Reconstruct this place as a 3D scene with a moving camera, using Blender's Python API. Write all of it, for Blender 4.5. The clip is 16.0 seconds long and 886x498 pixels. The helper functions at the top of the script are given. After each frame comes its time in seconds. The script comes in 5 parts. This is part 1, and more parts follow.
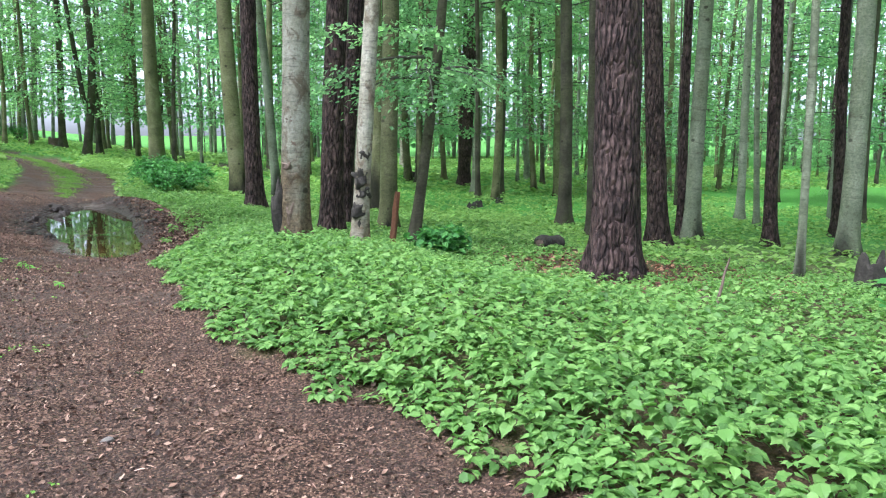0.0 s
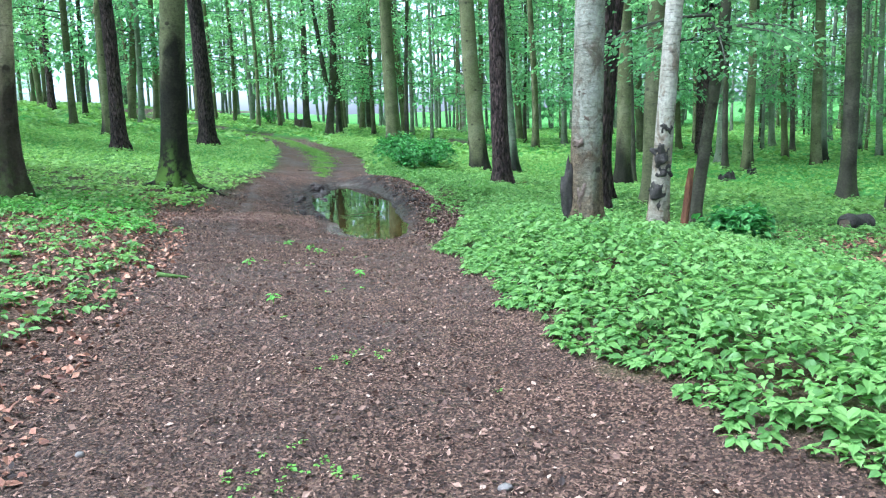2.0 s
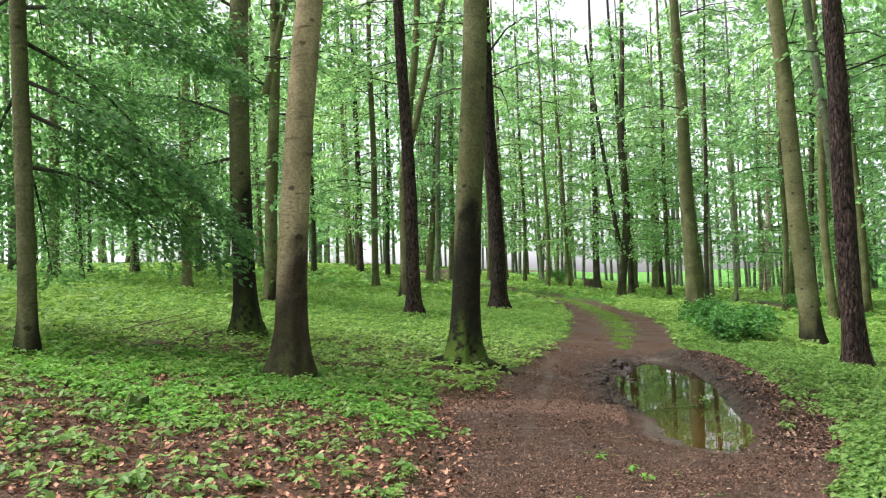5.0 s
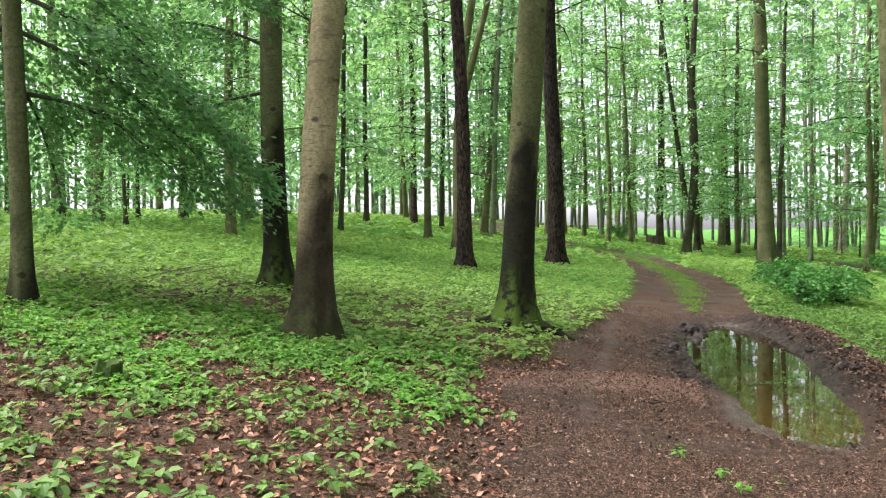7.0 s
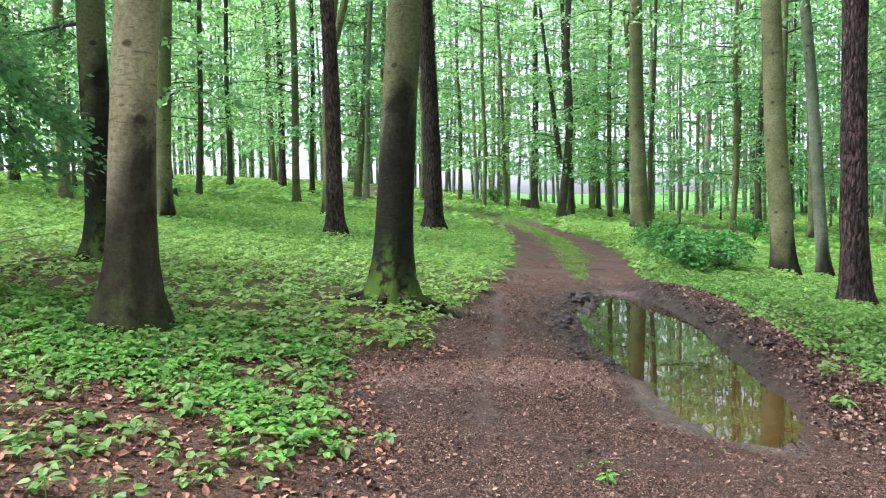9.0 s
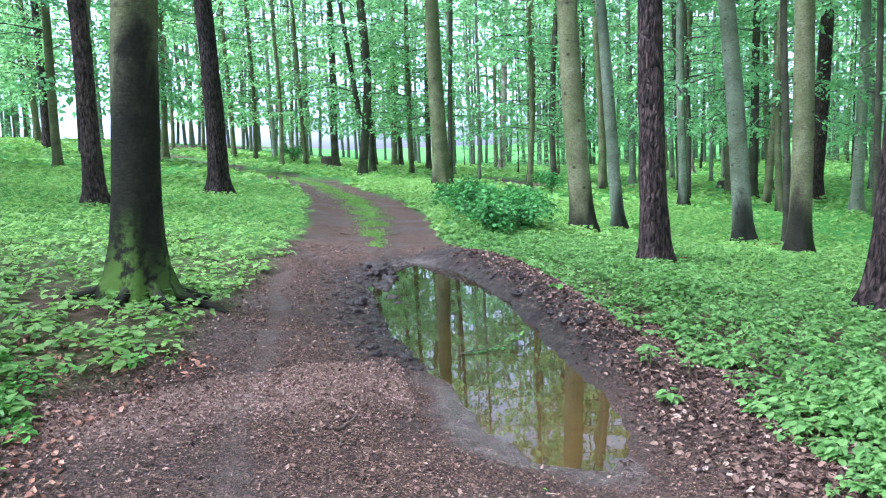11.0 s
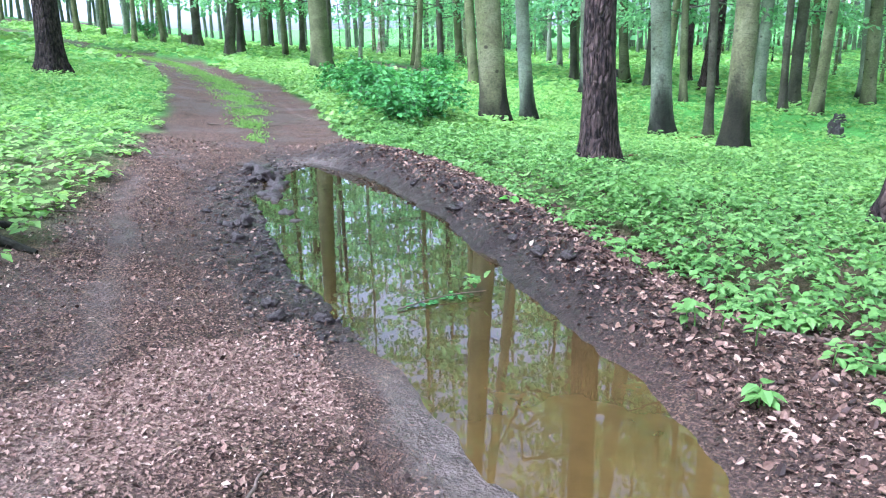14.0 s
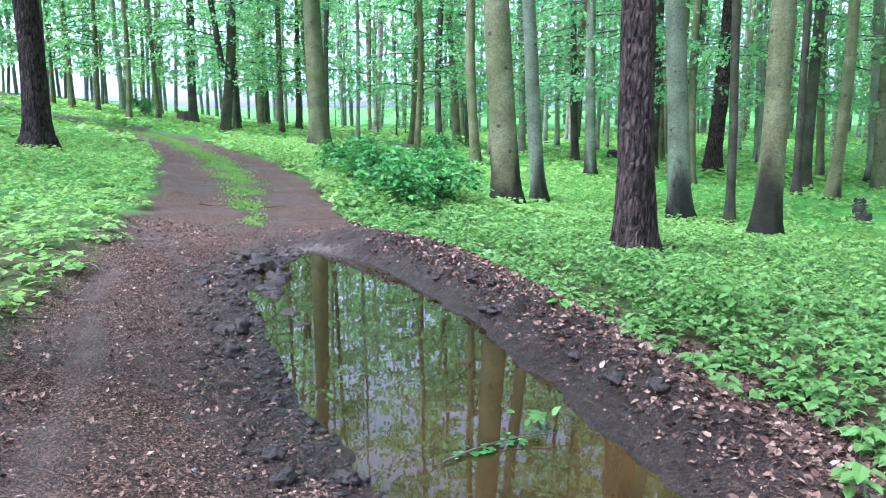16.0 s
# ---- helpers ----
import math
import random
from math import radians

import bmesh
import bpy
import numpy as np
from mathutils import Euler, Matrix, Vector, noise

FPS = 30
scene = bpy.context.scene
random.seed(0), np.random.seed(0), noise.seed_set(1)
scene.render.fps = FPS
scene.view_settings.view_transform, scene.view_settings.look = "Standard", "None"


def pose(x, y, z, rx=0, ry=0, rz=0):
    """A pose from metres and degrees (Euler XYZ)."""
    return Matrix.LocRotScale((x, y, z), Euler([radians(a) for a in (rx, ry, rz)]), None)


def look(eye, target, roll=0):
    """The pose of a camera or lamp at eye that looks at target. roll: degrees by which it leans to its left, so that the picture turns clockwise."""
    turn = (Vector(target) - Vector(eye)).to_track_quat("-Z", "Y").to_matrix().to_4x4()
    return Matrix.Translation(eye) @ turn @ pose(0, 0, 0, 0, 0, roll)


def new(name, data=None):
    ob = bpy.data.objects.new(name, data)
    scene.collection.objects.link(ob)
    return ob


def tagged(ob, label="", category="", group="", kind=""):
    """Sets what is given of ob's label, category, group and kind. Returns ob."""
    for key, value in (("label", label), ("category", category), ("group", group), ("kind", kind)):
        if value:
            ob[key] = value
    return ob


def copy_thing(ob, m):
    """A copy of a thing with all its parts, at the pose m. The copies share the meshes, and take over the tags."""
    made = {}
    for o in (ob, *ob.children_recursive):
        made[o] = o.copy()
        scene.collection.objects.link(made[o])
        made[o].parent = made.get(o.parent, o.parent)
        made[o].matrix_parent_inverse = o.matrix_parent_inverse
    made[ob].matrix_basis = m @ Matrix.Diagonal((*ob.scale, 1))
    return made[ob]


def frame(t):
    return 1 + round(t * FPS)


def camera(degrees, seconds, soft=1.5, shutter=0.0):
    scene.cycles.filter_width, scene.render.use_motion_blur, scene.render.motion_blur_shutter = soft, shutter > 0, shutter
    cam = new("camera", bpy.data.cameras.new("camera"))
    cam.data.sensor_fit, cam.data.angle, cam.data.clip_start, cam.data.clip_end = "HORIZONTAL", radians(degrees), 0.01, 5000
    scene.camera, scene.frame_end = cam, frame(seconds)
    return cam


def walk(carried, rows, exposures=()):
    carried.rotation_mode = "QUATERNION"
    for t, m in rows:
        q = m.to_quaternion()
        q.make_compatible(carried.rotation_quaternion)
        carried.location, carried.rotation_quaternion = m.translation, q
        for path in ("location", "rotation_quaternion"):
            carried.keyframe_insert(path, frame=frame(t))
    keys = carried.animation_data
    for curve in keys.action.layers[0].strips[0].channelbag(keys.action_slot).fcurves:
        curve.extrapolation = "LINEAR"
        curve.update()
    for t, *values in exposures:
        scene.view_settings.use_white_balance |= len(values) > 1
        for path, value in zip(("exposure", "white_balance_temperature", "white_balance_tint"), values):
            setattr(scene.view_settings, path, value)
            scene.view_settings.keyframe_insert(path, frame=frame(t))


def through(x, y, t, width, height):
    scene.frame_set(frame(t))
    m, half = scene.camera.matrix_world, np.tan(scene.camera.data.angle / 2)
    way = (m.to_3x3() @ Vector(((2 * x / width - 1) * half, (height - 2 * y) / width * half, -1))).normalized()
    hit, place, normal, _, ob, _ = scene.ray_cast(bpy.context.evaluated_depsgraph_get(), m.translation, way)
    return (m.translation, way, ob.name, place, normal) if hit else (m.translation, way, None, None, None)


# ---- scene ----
cam = camera(58.8, 16.0, soft=1.2)
PATH = [
    (0, (0.218, 0.534, 1.437), (1.071, 2.32, 1.148), 0.4),
    (0.5, (0.131, 0.696, 1.407), (0.826, 2.525, 0.991), 1.1),
    (1, (0.007, 0.952, 1.391), (0.556, 2.813, 0.907), 0.6),
    (1.5, (-0.133, 1.156, 1.419), (0.301, 3.053, 0.96), -1.0),
    (2, (-0.327, 1.502, 1.474), (0.008, 3.442, 1.121), -1.9),
    (2.5, (-0.434, 1.829, 1.535), (-0.223, 3.803, 1.291), -2.2),
    (3, (-0.432, 2.234, 1.565), (-0.363, 4.227, 1.413), -2.1),
    (3.5, (-0.465, 2.522, 1.55), (-0.517, 4.52, 1.484), -2.3),
    (4, (-0.535, 2.956, 1.606), (-0.694, 4.95, 1.614), -2.6),
    (4.5, (-0.607, 3.303, 1.578), (-0.876, 5.284, 1.624), -2.6),
    (5, (-0.641, 3.725, 1.632), (-0.996, 5.692, 1.701), -2.2),
    (5.2, (-0.669, 3.869, 1.653), (-1.046, 5.832, 1.714), -1.9),
    (7.3, (-0.849, 5.428, 1.578), (-1.355, 7.362, 1.525), -1.1),
    (7.5, (-0.906, 5.606, 1.617), (-1.399, 7.544, 1.559), -0.7),
    (8, (-0.996, 5.998, 1.564), (-1.448, 7.944, 1.484), -1.0),
    (8.5, (-1.075, 6.474, 1.563), (-1.424, 8.441, 1.461), -1.2),
    (9, (-1.066, 6.777, 1.532), (-1.256, 8.763, 1.391), -1.2),
    (9.5, (-0.988, 7.087, 1.582), (-1.022, 9.08, 1.415), -1.9),
    (10, (-0.884, 7.422, 1.602), (-0.778, 9.41, 1.407), -1.9),
    (10.2, (-0.85, 7.585, 1.608), (-0.696, 9.568, 1.399), -2.1),
    (12.3, (-0.742, 9.427, 1.489), (-0.345, 11.345, 1.082), -1.3),
    (12.5, (-0.748, 9.577, 1.455), (-0.34, 11.485, 1.017), -1.3),
    (13, (-0.792, 9.956, 1.461), (-0.351, 11.84, 0.954), -1.3),
    (13.5, (-0.796, 10.304, 1.41), (-0.307, 12.165, 0.866), -1.3),
    (14, (-0.759, 10.739, 1.386), (-0.179, 12.572, 0.836), -0.8),
    (14.5, (-0.736, 11.054, 1.339), (-0.053, 12.85, 0.787), 0.2),
    (15, (-0.714, 11.416, 1.324), (0.015, 13.206, 0.812), 1.1),
    (15.5, (-0.721, 11.689, 1.307), (-0.046, 13.52, 0.87), 0.7),
    (16, (-0.729, 11.947, 1.329), (-0.11, 13.815, 0.968), -0.1),
]

EXPOSURES = [(0.0, 2.2, 5450, 11), (1.0, 2.6, 4850, 5), (1.5, 2.66, 4850, 4), (2.0, 2.46, 4900, 5), (3.0, 2.16, 5100, 10), (5.0, 1.95, 6450, 14), (8.5, 2.26, 6050, 16), (10.0, 2.48, 5100, 17), (12.5, 2.8, 4850, 16), (13.5, 2.98, 4850, 17), (15.0, 3.16, 4800, 19), (16.0, 2.8, 4850, 18)]
walk(cam, [(t, look(eye, target, roll)) for t, eye, target, roll in PATH], EXPOSURES)

# ---- world and sun: a bright overcast sky above the canopy ----
SUN_ELEV, SUN_ROT = radians(60), radians(262)
world = bpy.data.worlds.new("overcast_sky")
scene.world = world
world.use_nodes = True
wn = world.node_tree
wn.nodes.clear()
w_out = wn.nodes.new("ShaderNodeOutputWorld")
w_bg = wn.nodes.new("ShaderNodeBackground")
w_sky = wn.nodes.new("ShaderNodeTexSky")
w_sky.sky_type, w_sky.sun_disc = "NISHITA", False
w_sky.sun_elevation, w_sky.sun_rotation = SUN_ELEV, SUN_ROT
w_sky.air_density, w_sky.dust_density, w_sky.ozone_density = 0.38, 2.7, 0.0
w_bg.inputs["Strength"].default_value = 0.15
w_cloud = wn.nodes.new("ShaderNodeHueSaturation")
w_cloud.inputs["Saturation"].default_value = 0.25
wn.links.new(w_sky.outputs["Color"], w_cloud.inputs["Color"])
wn.links.new(w_cloud.outputs["Color"], w_bg.inputs["Color"])
wn.links.new(w_bg.outputs["Background"], w_out.inputs["Surface"])
sun_data = bpy.data.lights.new("sun", "SUN")
sun_data.energy, sun_data.angle, sun_data.color = 1.2, radians(25), (1.0, 0.97, 0.92)
sun = new("sun", sun_data)
sun.matrix_world = look((math.sin(SUN_ROT) * 50 * math.cos(SUN_ELEV), math.cos(SUN_ROT) * 50 * math.cos(SUN_ELEV), 50 * math.sin(SUN_ELEV)), (0, 0, 0))


# ---- materials ----
def material(name, rough=0.8, spec=0.3):
    m = bpy.data.materials.new(name)
    m.use_nodes = True
    b = m.node_tree.nodes["Principled BSDF"]
    b.inputs["Roughness"].default_value = rough
    b.inputs["Specular IOR Level"].default_value = spec
    return m, m.node_tree, b


def coords(nt, scale=(1, 1, 1), kind="Object"):
    tc = nt.nodes.new("ShaderNodeTexCoord")
    mp = nt.nodes.new("ShaderNodeMapping")
    mp.inputs["Scale"].default_value = scale
    nt.links.new(tc.outputs[kind], mp.inputs["Vector"])
    return mp.outputs["Vector"]


def grain(nt, vec, scale, detail=4.0, rough=0.6, distort=0.0):
    n = nt.nodes.new("ShaderNodeTexNoise")
    n.inputs["Scale"].default_value, n.inputs["Detail"].default_value = scale, detail
    n.inputs["Roughness"].default_value, n.inputs["Distortion"].default_value = rough, distort
    nt.links.new(vec, n.inputs["Vector"])
    return n.outputs["Fac"]


def cells(nt, vec, scale, feature="F1", out="Distance"):
    n = nt.nodes.new("ShaderNodeTexVoronoi")
    n.feature = feature
    n.inputs["Scale"].default_value = scale
    nt.links.new(vec, n.inputs["Vector"])
    return n.outputs[out]


def ramp(nt, fac, *stops):
    n = nt.nodes.new("ShaderNodeValToRGB")
    while len(n.color_ramp.elements) < len(stops):
        n.color_ramp.elements.new(0.5)
    for e, (p, c) in zip(n.color_ramp.elements, stops):
        e.position, e.color = p, (*c, 1) if len(c) == 3 else c
    nt.links.new(fac, n.inputs["Fac"])
    return n.outputs["Color"]


def grey(v):
    return (v, v, v)


def mixed(nt, fac, a, b, mode="MIX"):
    n = nt.nodes.new("ShaderNodeMix")
    n.data_type, n.blend_type = "RGBA", mode
    for sock, v in ((n.inputs[0], fac), (n.inputs[6], a), (n.inputs[7], b)):
        if isinstance(v, bpy.types.NodeSocket):
            nt.links.new(v, sock)
        elif isinstance(v, (int, float)):
            sock.default_value = v
        else:
            sock.default_value = (*v, 1)
    return n.outputs[2]


def calc(nt, op, a, b=0.0, clamp=False):
    n = nt.nodes.new("ShaderNodeMath")
    n.operation, n.use_clamp = op, clamp
    for sock, v in ((n.inputs[0], a), (n.inputs[1], b)):
        if isinstance(v, bpy.types.NodeSocket):
            nt.links.new(v, sock)
        else:
            sock.default_value = v
    return n.outputs[0]


def bump(nt, b, height, strength=0.5, dist=0.02):
    n = nt.nodes.new("ShaderNodeBump")
    n.inputs["Strength"].default_value, n.inputs["Distance"].default_value = strength, dist
    nt.links.new(height, n.inputs["Height"])
    nt.links.new(n.outputs["Normal"], b.inputs["Normal"])


def layer(nt, name):
    n = nt.nodes.new("ShaderNodeAttribute")
    n.attribute_name = name
    return n.outputs["Fac"]


def leaf_material(name, dark, mid, light, through=0.4, rough=0.5, object_random=False):
    """Thin living leaves: per-leaf colour, a little gloss, light passing through."""
    m, nt, b = material(name, rough + 0.08, 0.28)
    geo = nt.nodes.new("ShaderNodeNewGeometry")
    patch = grain(nt, coords(nt), 0.7, 3)
    f = calc(nt, "ADD", calc(nt, "MULTIPLY", geo.outputs["Random Per Island"], 0.62), calc(nt, "MULTIPLY", patch, 0.42))
    col = ramp(nt, f, (0.15, dark), (0.5, mid), (0.95, light))
    if object_random:
        oi = nt.nodes.new("ShaderNodeObjectInfo")
        shift = ramp(nt, oi.outputs["Random"], (0.0, (0.72, 0.82, 0.8)), (1.0, (1.15, 1.1, 0.95)))
        col = mixed(nt, 1.0, col, shift, "MULTIPLY")
    nt.links.new(col, b.inputs["Base Color"])
    tr = nt.nodes.new("ShaderNodeBsdfTranslucent")
    nt.links.new(mixed(nt, 1.0, col, (1.4, 1.4, 1.0), "MULTIPLY"), tr.inputs["Color"])
    mx = nt.nodes.new("ShaderNodeMixShader")
    mx.inputs[0].default_value = through
    nt.links.new(b.outputs[0], mx.inputs[1])
    nt.links.new(tr.outputs[0], mx.inputs[2])
    nt.links.new(mx.outputs[0], nt.nodes["Material Output"].inputs["Surface"])
    return m


M_HERB = leaf_material("herb_leaf", (0.062, 0.135, 0.032), (0.138, 0.262, 0.062), (0.24, 0.378, 0.112), 0.4, 0.4)
M_CARPET = leaf_material("low_herb_leaf", (0.092, 0.188, 0.04), (0.178, 0.305, 0.07), (0.275, 0.405, 0.112), 0.4, 0.5)
# pale weeds, and herbs whose sunlight is put into this colour
M_BRIGHT = leaf_material("yellow_green_leaf", (0.06, 0.17, 0.025), (0.13, 0.32, 0.05), (0.22, 0.43, 0.08), 0.35, 0.5)
M_SHRUB = leaf_material("bramble_leaf", (0.034, 0.11, 0.028), (0.072, 0.22, 0.05), (0.14, 0.33, 0.08), 0.35, 0.45)
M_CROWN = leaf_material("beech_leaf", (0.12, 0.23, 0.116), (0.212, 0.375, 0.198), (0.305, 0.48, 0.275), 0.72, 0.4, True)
# darker copy of the beech leaf, with the boughs' shade in its colour
M_SHADED_BOUGH = leaf_material("shaded_beech_leaf", (0.05, 0.13, 0.052), (0.1, 0.225, 0.09), (0.165, 0.32, 0.135), 0.52, 0.5)
M_GRASS = leaf_material("grass_blade", (0.08, 0.19, 0.03), (0.15, 0.31, 0.05), (0.24, 0.41, 0.09), 0.45, 0.5)


def litter_material(name, stops, rough=0.6):
    m, nt, b = material(name, rough + 0.06, 0.24)
    geo = nt.nodes.new("ShaderNodeNewGeometry")
    col = ramp(nt, geo.outputs["Random Per Island"], *stops)
    v = grain(nt, coords(nt), 60, 3)
    nt.links.new(mixed(nt, 1.0, col, ramp(nt, v, (0.3, grey(0.65)), (0.7, grey(1.15))), "MULTIPLY"), b.inputs["Base Color"])
    return m


M_LITTER = litter_material("fallen_leaf", ((0.0, (0.02, 0.01, 0.0065)), (0.4, (0.078, 0.041, 0.028)), (0.76, (0.22, 0.127, 0.088)), (0.94, (0.32, 0.205, 0.148)), (1.0, (0.4, 0.285, 0.215))))
M_REDLEAF = litter_material("copper_fallen_leaf", ((0.0, (0.06, 0.026, 0.017)), (0.4, (0.195, 0.088, 0.054)), (0.8, (0.37, 0.175, 0.108)), (1.0, (0.5, 0.28, 0.18))))
# tint of the painted sunlit band, shared with the real splinters
M_SUNBAND_SPLINTER = litter_material("sun_band_and_splinter", ((0.0, (0.09, 0.05, 0.036)), (0.5, (0.25, 0.148, 0.108)), (0.92, (0.36, 0.23, 0.175)), (1.0, (0.46, 0.33, 0.26))), 0.8)


def ground_material():
    m, nt, b = material("forest_ground", 0.9, 0.22)
    v = coords(nt)
    fine, mid, wide = grain(nt, v, 45, 6), grain(nt, v, 9, 5), grain(nt, v, 0.8, 4)
    bits = cells(nt, v, 95, out="Color")
    soil = ramp(nt, mid, (0.3, (0.022, 0.012, 0.008)), (0.52, (0.062, 0.033, 0.022)), (0.75, (0.125, 0.071, 0.048)))
    soil = mixed(nt, 0.7, soil, ramp(nt, bits, (0.2, (0.006, 0.0035, 0.0025)), (0.52, (0.06, 0.032, 0.021)), (0.85, (0.27, 0.16, 0.107))))
    soil = mixed(nt, calc(nt, "MULTIPLY", ramp(nt, wide, (0.42, grey(0)), (0.62, grey(1))), 0.5), soil, (0.05, 0.03, 0.024))
    floor_ = ramp(nt, fine, (0.3, (0.03, 0.02, 0.012)), (0.55, (0.09, 0.05, 0.03)), (0.8, (0.2, 0.11, 0.07)))
    green = ramp(nt, mid, (0.3, (0.05, 0.15, 0.022)), (0.6, (0.1, 0.28, 0.042)), (0.8, (0.16, 0.36, 0.065)))
    col = mixed(nt, layer(nt, "green"), floor_, green)
    col = mixed(nt, layer(nt, "path"), col, soil)
    # sunlight across the track, painted as a paler ground colour
    sun_band = ramp(nt, bits, (0.05, (0.11, 0.062, 0.046)), (0.5, (0.23, 0.138, 0.104)), (0.95, (0.37, 0.24, 0.185)))
    col = mixed(nt, layer(nt, "sun_band"), col, sun_band)
    mud = ramp(nt, grain(nt, v, 14, 8, 0.75), (0.34, (0.006, 0.0045, 0.004)), (0.55, (0.028, 0.02, 0.016)), (0.75, (0.1, 0.07, 0.056)))
    mud = mixed(nt, 0.4, mud, ramp(nt, bits, (0.2, (0.008, 0.005, 0.004)), (0.9, (0.1, 0.062, 0.046))))
    col = mixed(nt, layer(nt, "mud"), col, mud)
    silt = ramp(nt, mid, (0.3, (0.075, 0.054, 0.044)), (0.7, (0.17, 0.13, 0.11)))
    col = mixed(nt, layer(nt, "silt"), col, silt)
    nt.links.new(col, b.inputs["Base Color"])
    wet = calc(nt, "MAXIMUM", calc(nt, "MULTIPLY", layer(nt, "mud"), 0.5), calc(nt, "MULTIPLY", layer(nt, "silt"), 0.75))
    damp = calc(nt, "MULTIPLY", calc(nt, "MULTIPLY", ramp(nt, wide, (0.45, grey(0)), (0.6, grey(1))), layer(nt, "path")), 0.3)
    nt.links.new(calc(nt, "SUBTRACT", 0.88, calc(nt, "MAXIMUM", wet, damp)), b.inputs["Roughness"])
    clump = cells(nt, v, 55)
    h = calc(nt, "ADD", calc(nt, "ADD", calc(nt, "MULTIPLY", fine, 0.6), calc(nt, "MULTIPLY", mid, 1.0)), calc(nt, "MULTIPLY", clump, 0.2))
    bump(nt, b, h, 1.0, 0.055)
    return m


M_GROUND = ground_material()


def bark_material(name, kind):
    m, nt, b = material(name, 0.85, 0.15)
    v = coords(nt)
    oi = nt.nodes.new("ShaderNodeObjectInfo")
    tone = ramp(nt, oi.outputs["Random"], (0.0, (0.75, 0.78, 0.72)), (0.5, (1.0, 1.0, 0.9)), (1.0, (1.18, 1.15, 1.12)))
    blotch = grain(nt, v, 1.6, 5, 0.6, 0.4)
    fine = grain(nt, v, 40, 4)
    if kind == "pine":
        warp = nt.nodes.new("ShaderNodeTexNoise")
        warp.inputs["Scale"].default_value = 5.0
        nt.links.new(coords(nt), warp.inputs["Vector"])
        push = nt.nodes.new("ShaderNodeVectorMath")
        push.operation = "MULTIPLY_ADD"
        push.inputs[1].default_value = (0.07, 0.07, 0.06)
        nt.links.new(warp.outputs["Color"], push.inputs[0])
        nt.links.new(coords(nt, (1, 1, 0.24)), push.inputs[2])
        crack = cells(nt, push.outputs[0], 17, "DISTANCE_TO_EDGE")
        plate = cells(nt, push.outputs[0], 17, out="Color")
        flake = grain(nt, coords(nt, (14, 14, 5)), 1.6, 5)
        col = ramp(nt, crack, (0.04, (0.004, 0.003, 0.003)), (0.14, (0.018, 0.012, 0.011)), (0.34, (0.075, 0.052, 0.048)))
        col = mixed(nt, 0.3, col, ramp(nt, plate, (0.2, (0.01, 0.007, 0.007)), (0.9, (0.12, 0.086, 0.082))))
        col = mixed(nt, 0.5, col, ramp(nt, flake, (0.42, (0.006, 0.004, 0.004)), (0.64, (0.135, 0.087, 0.077))))
        col = mixed(nt, 1.0, col, ramp(nt, blotch, (0.3, grey(0.5)), (0.65, grey(1.25))), "MULTIPLY")
        bump(nt, b, calc(nt, "ADD", calc(nt, "MINIMUM", crack, 0.3), calc(nt, "MULTIPLY", fine, 0.1)), 1.0, 0.09)
    else:
        rings = grain(nt, coords(nt, (1.3, 1.3, 9) if kind == "tan" else (3.0, 3.0, 14)), 1.0, 4, 0.5, 0.6)
        if kind == "beech":
            a, c, d = (0.075, 0.075, 0.038), (0.13, 0.128, 0.066), (0.21, 0.203, 0.12)
        elif kind == "tan":
            # tan bark of one beech, partly its sunlight put into the colour
            a, c, d = (0.17, 0.14, 0.085), (0.3, 0.25, 0.155), (0.42, 0.36, 0.24)
        elif kind == "grey":
            a, c, d = (0.105, 0.12, 0.082), (0.175, 0.19, 0.14), (0.265, 0.28, 0.215)
        elif kind == "dark":
            a, c, d = (0.026, 0.024, 0.017), (0.054, 0.049, 0.035), (0.105, 0.096, 0.07)
        else:
            a, c, d = (0.12, 0.088, 0.06), (0.28, 0.255, 0.21), (0.38, 0.36, 0.315)
        col = ramp(nt, blotch, (0.3, a), (0.5, c), (0.72, d))
        if kind == "pale":
            scar = ramp(nt, grain(nt, coords(nt, (1, 1, 0.8)), 5.5, 5, 0.65, 0.9), (0.52, grey(0)), (0.6, grey(1)))
            col = mixed(nt, calc(nt, "MULTIPLY", scar, 0.6), col, (0.1, 0.062, 0.038))
        algae = ramp(nt, grain(nt, coords(nt, (1, 1, 0.3)), 2.3, 4), (0.45, grey(0)), (0.68, grey(1)))
        col = mixed(nt, calc(nt, "MULTIPLY", algae, 0.12 if kind == "pale" else 0.7 if kind == "beech" else 0.2 if kind == "tan" else 0.4), col, (0.095, 0.108, 0.04))
        col = mixed(nt, calc(nt, "MULTIPLY", ramp(nt, rings, (0.6, grey(0)), (0.7, grey(1))), 0.75 if kind == "tan" else 0.4), col, (0.05, 0.042, 0.03))
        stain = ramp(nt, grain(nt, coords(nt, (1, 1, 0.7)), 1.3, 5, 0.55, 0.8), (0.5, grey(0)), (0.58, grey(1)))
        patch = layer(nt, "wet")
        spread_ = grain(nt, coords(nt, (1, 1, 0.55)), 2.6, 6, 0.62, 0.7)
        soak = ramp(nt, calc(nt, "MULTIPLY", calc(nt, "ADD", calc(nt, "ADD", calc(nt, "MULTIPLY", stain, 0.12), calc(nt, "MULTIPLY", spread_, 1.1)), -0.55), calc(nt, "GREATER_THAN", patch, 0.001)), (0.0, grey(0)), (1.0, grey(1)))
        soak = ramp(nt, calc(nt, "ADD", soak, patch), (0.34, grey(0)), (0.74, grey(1)))
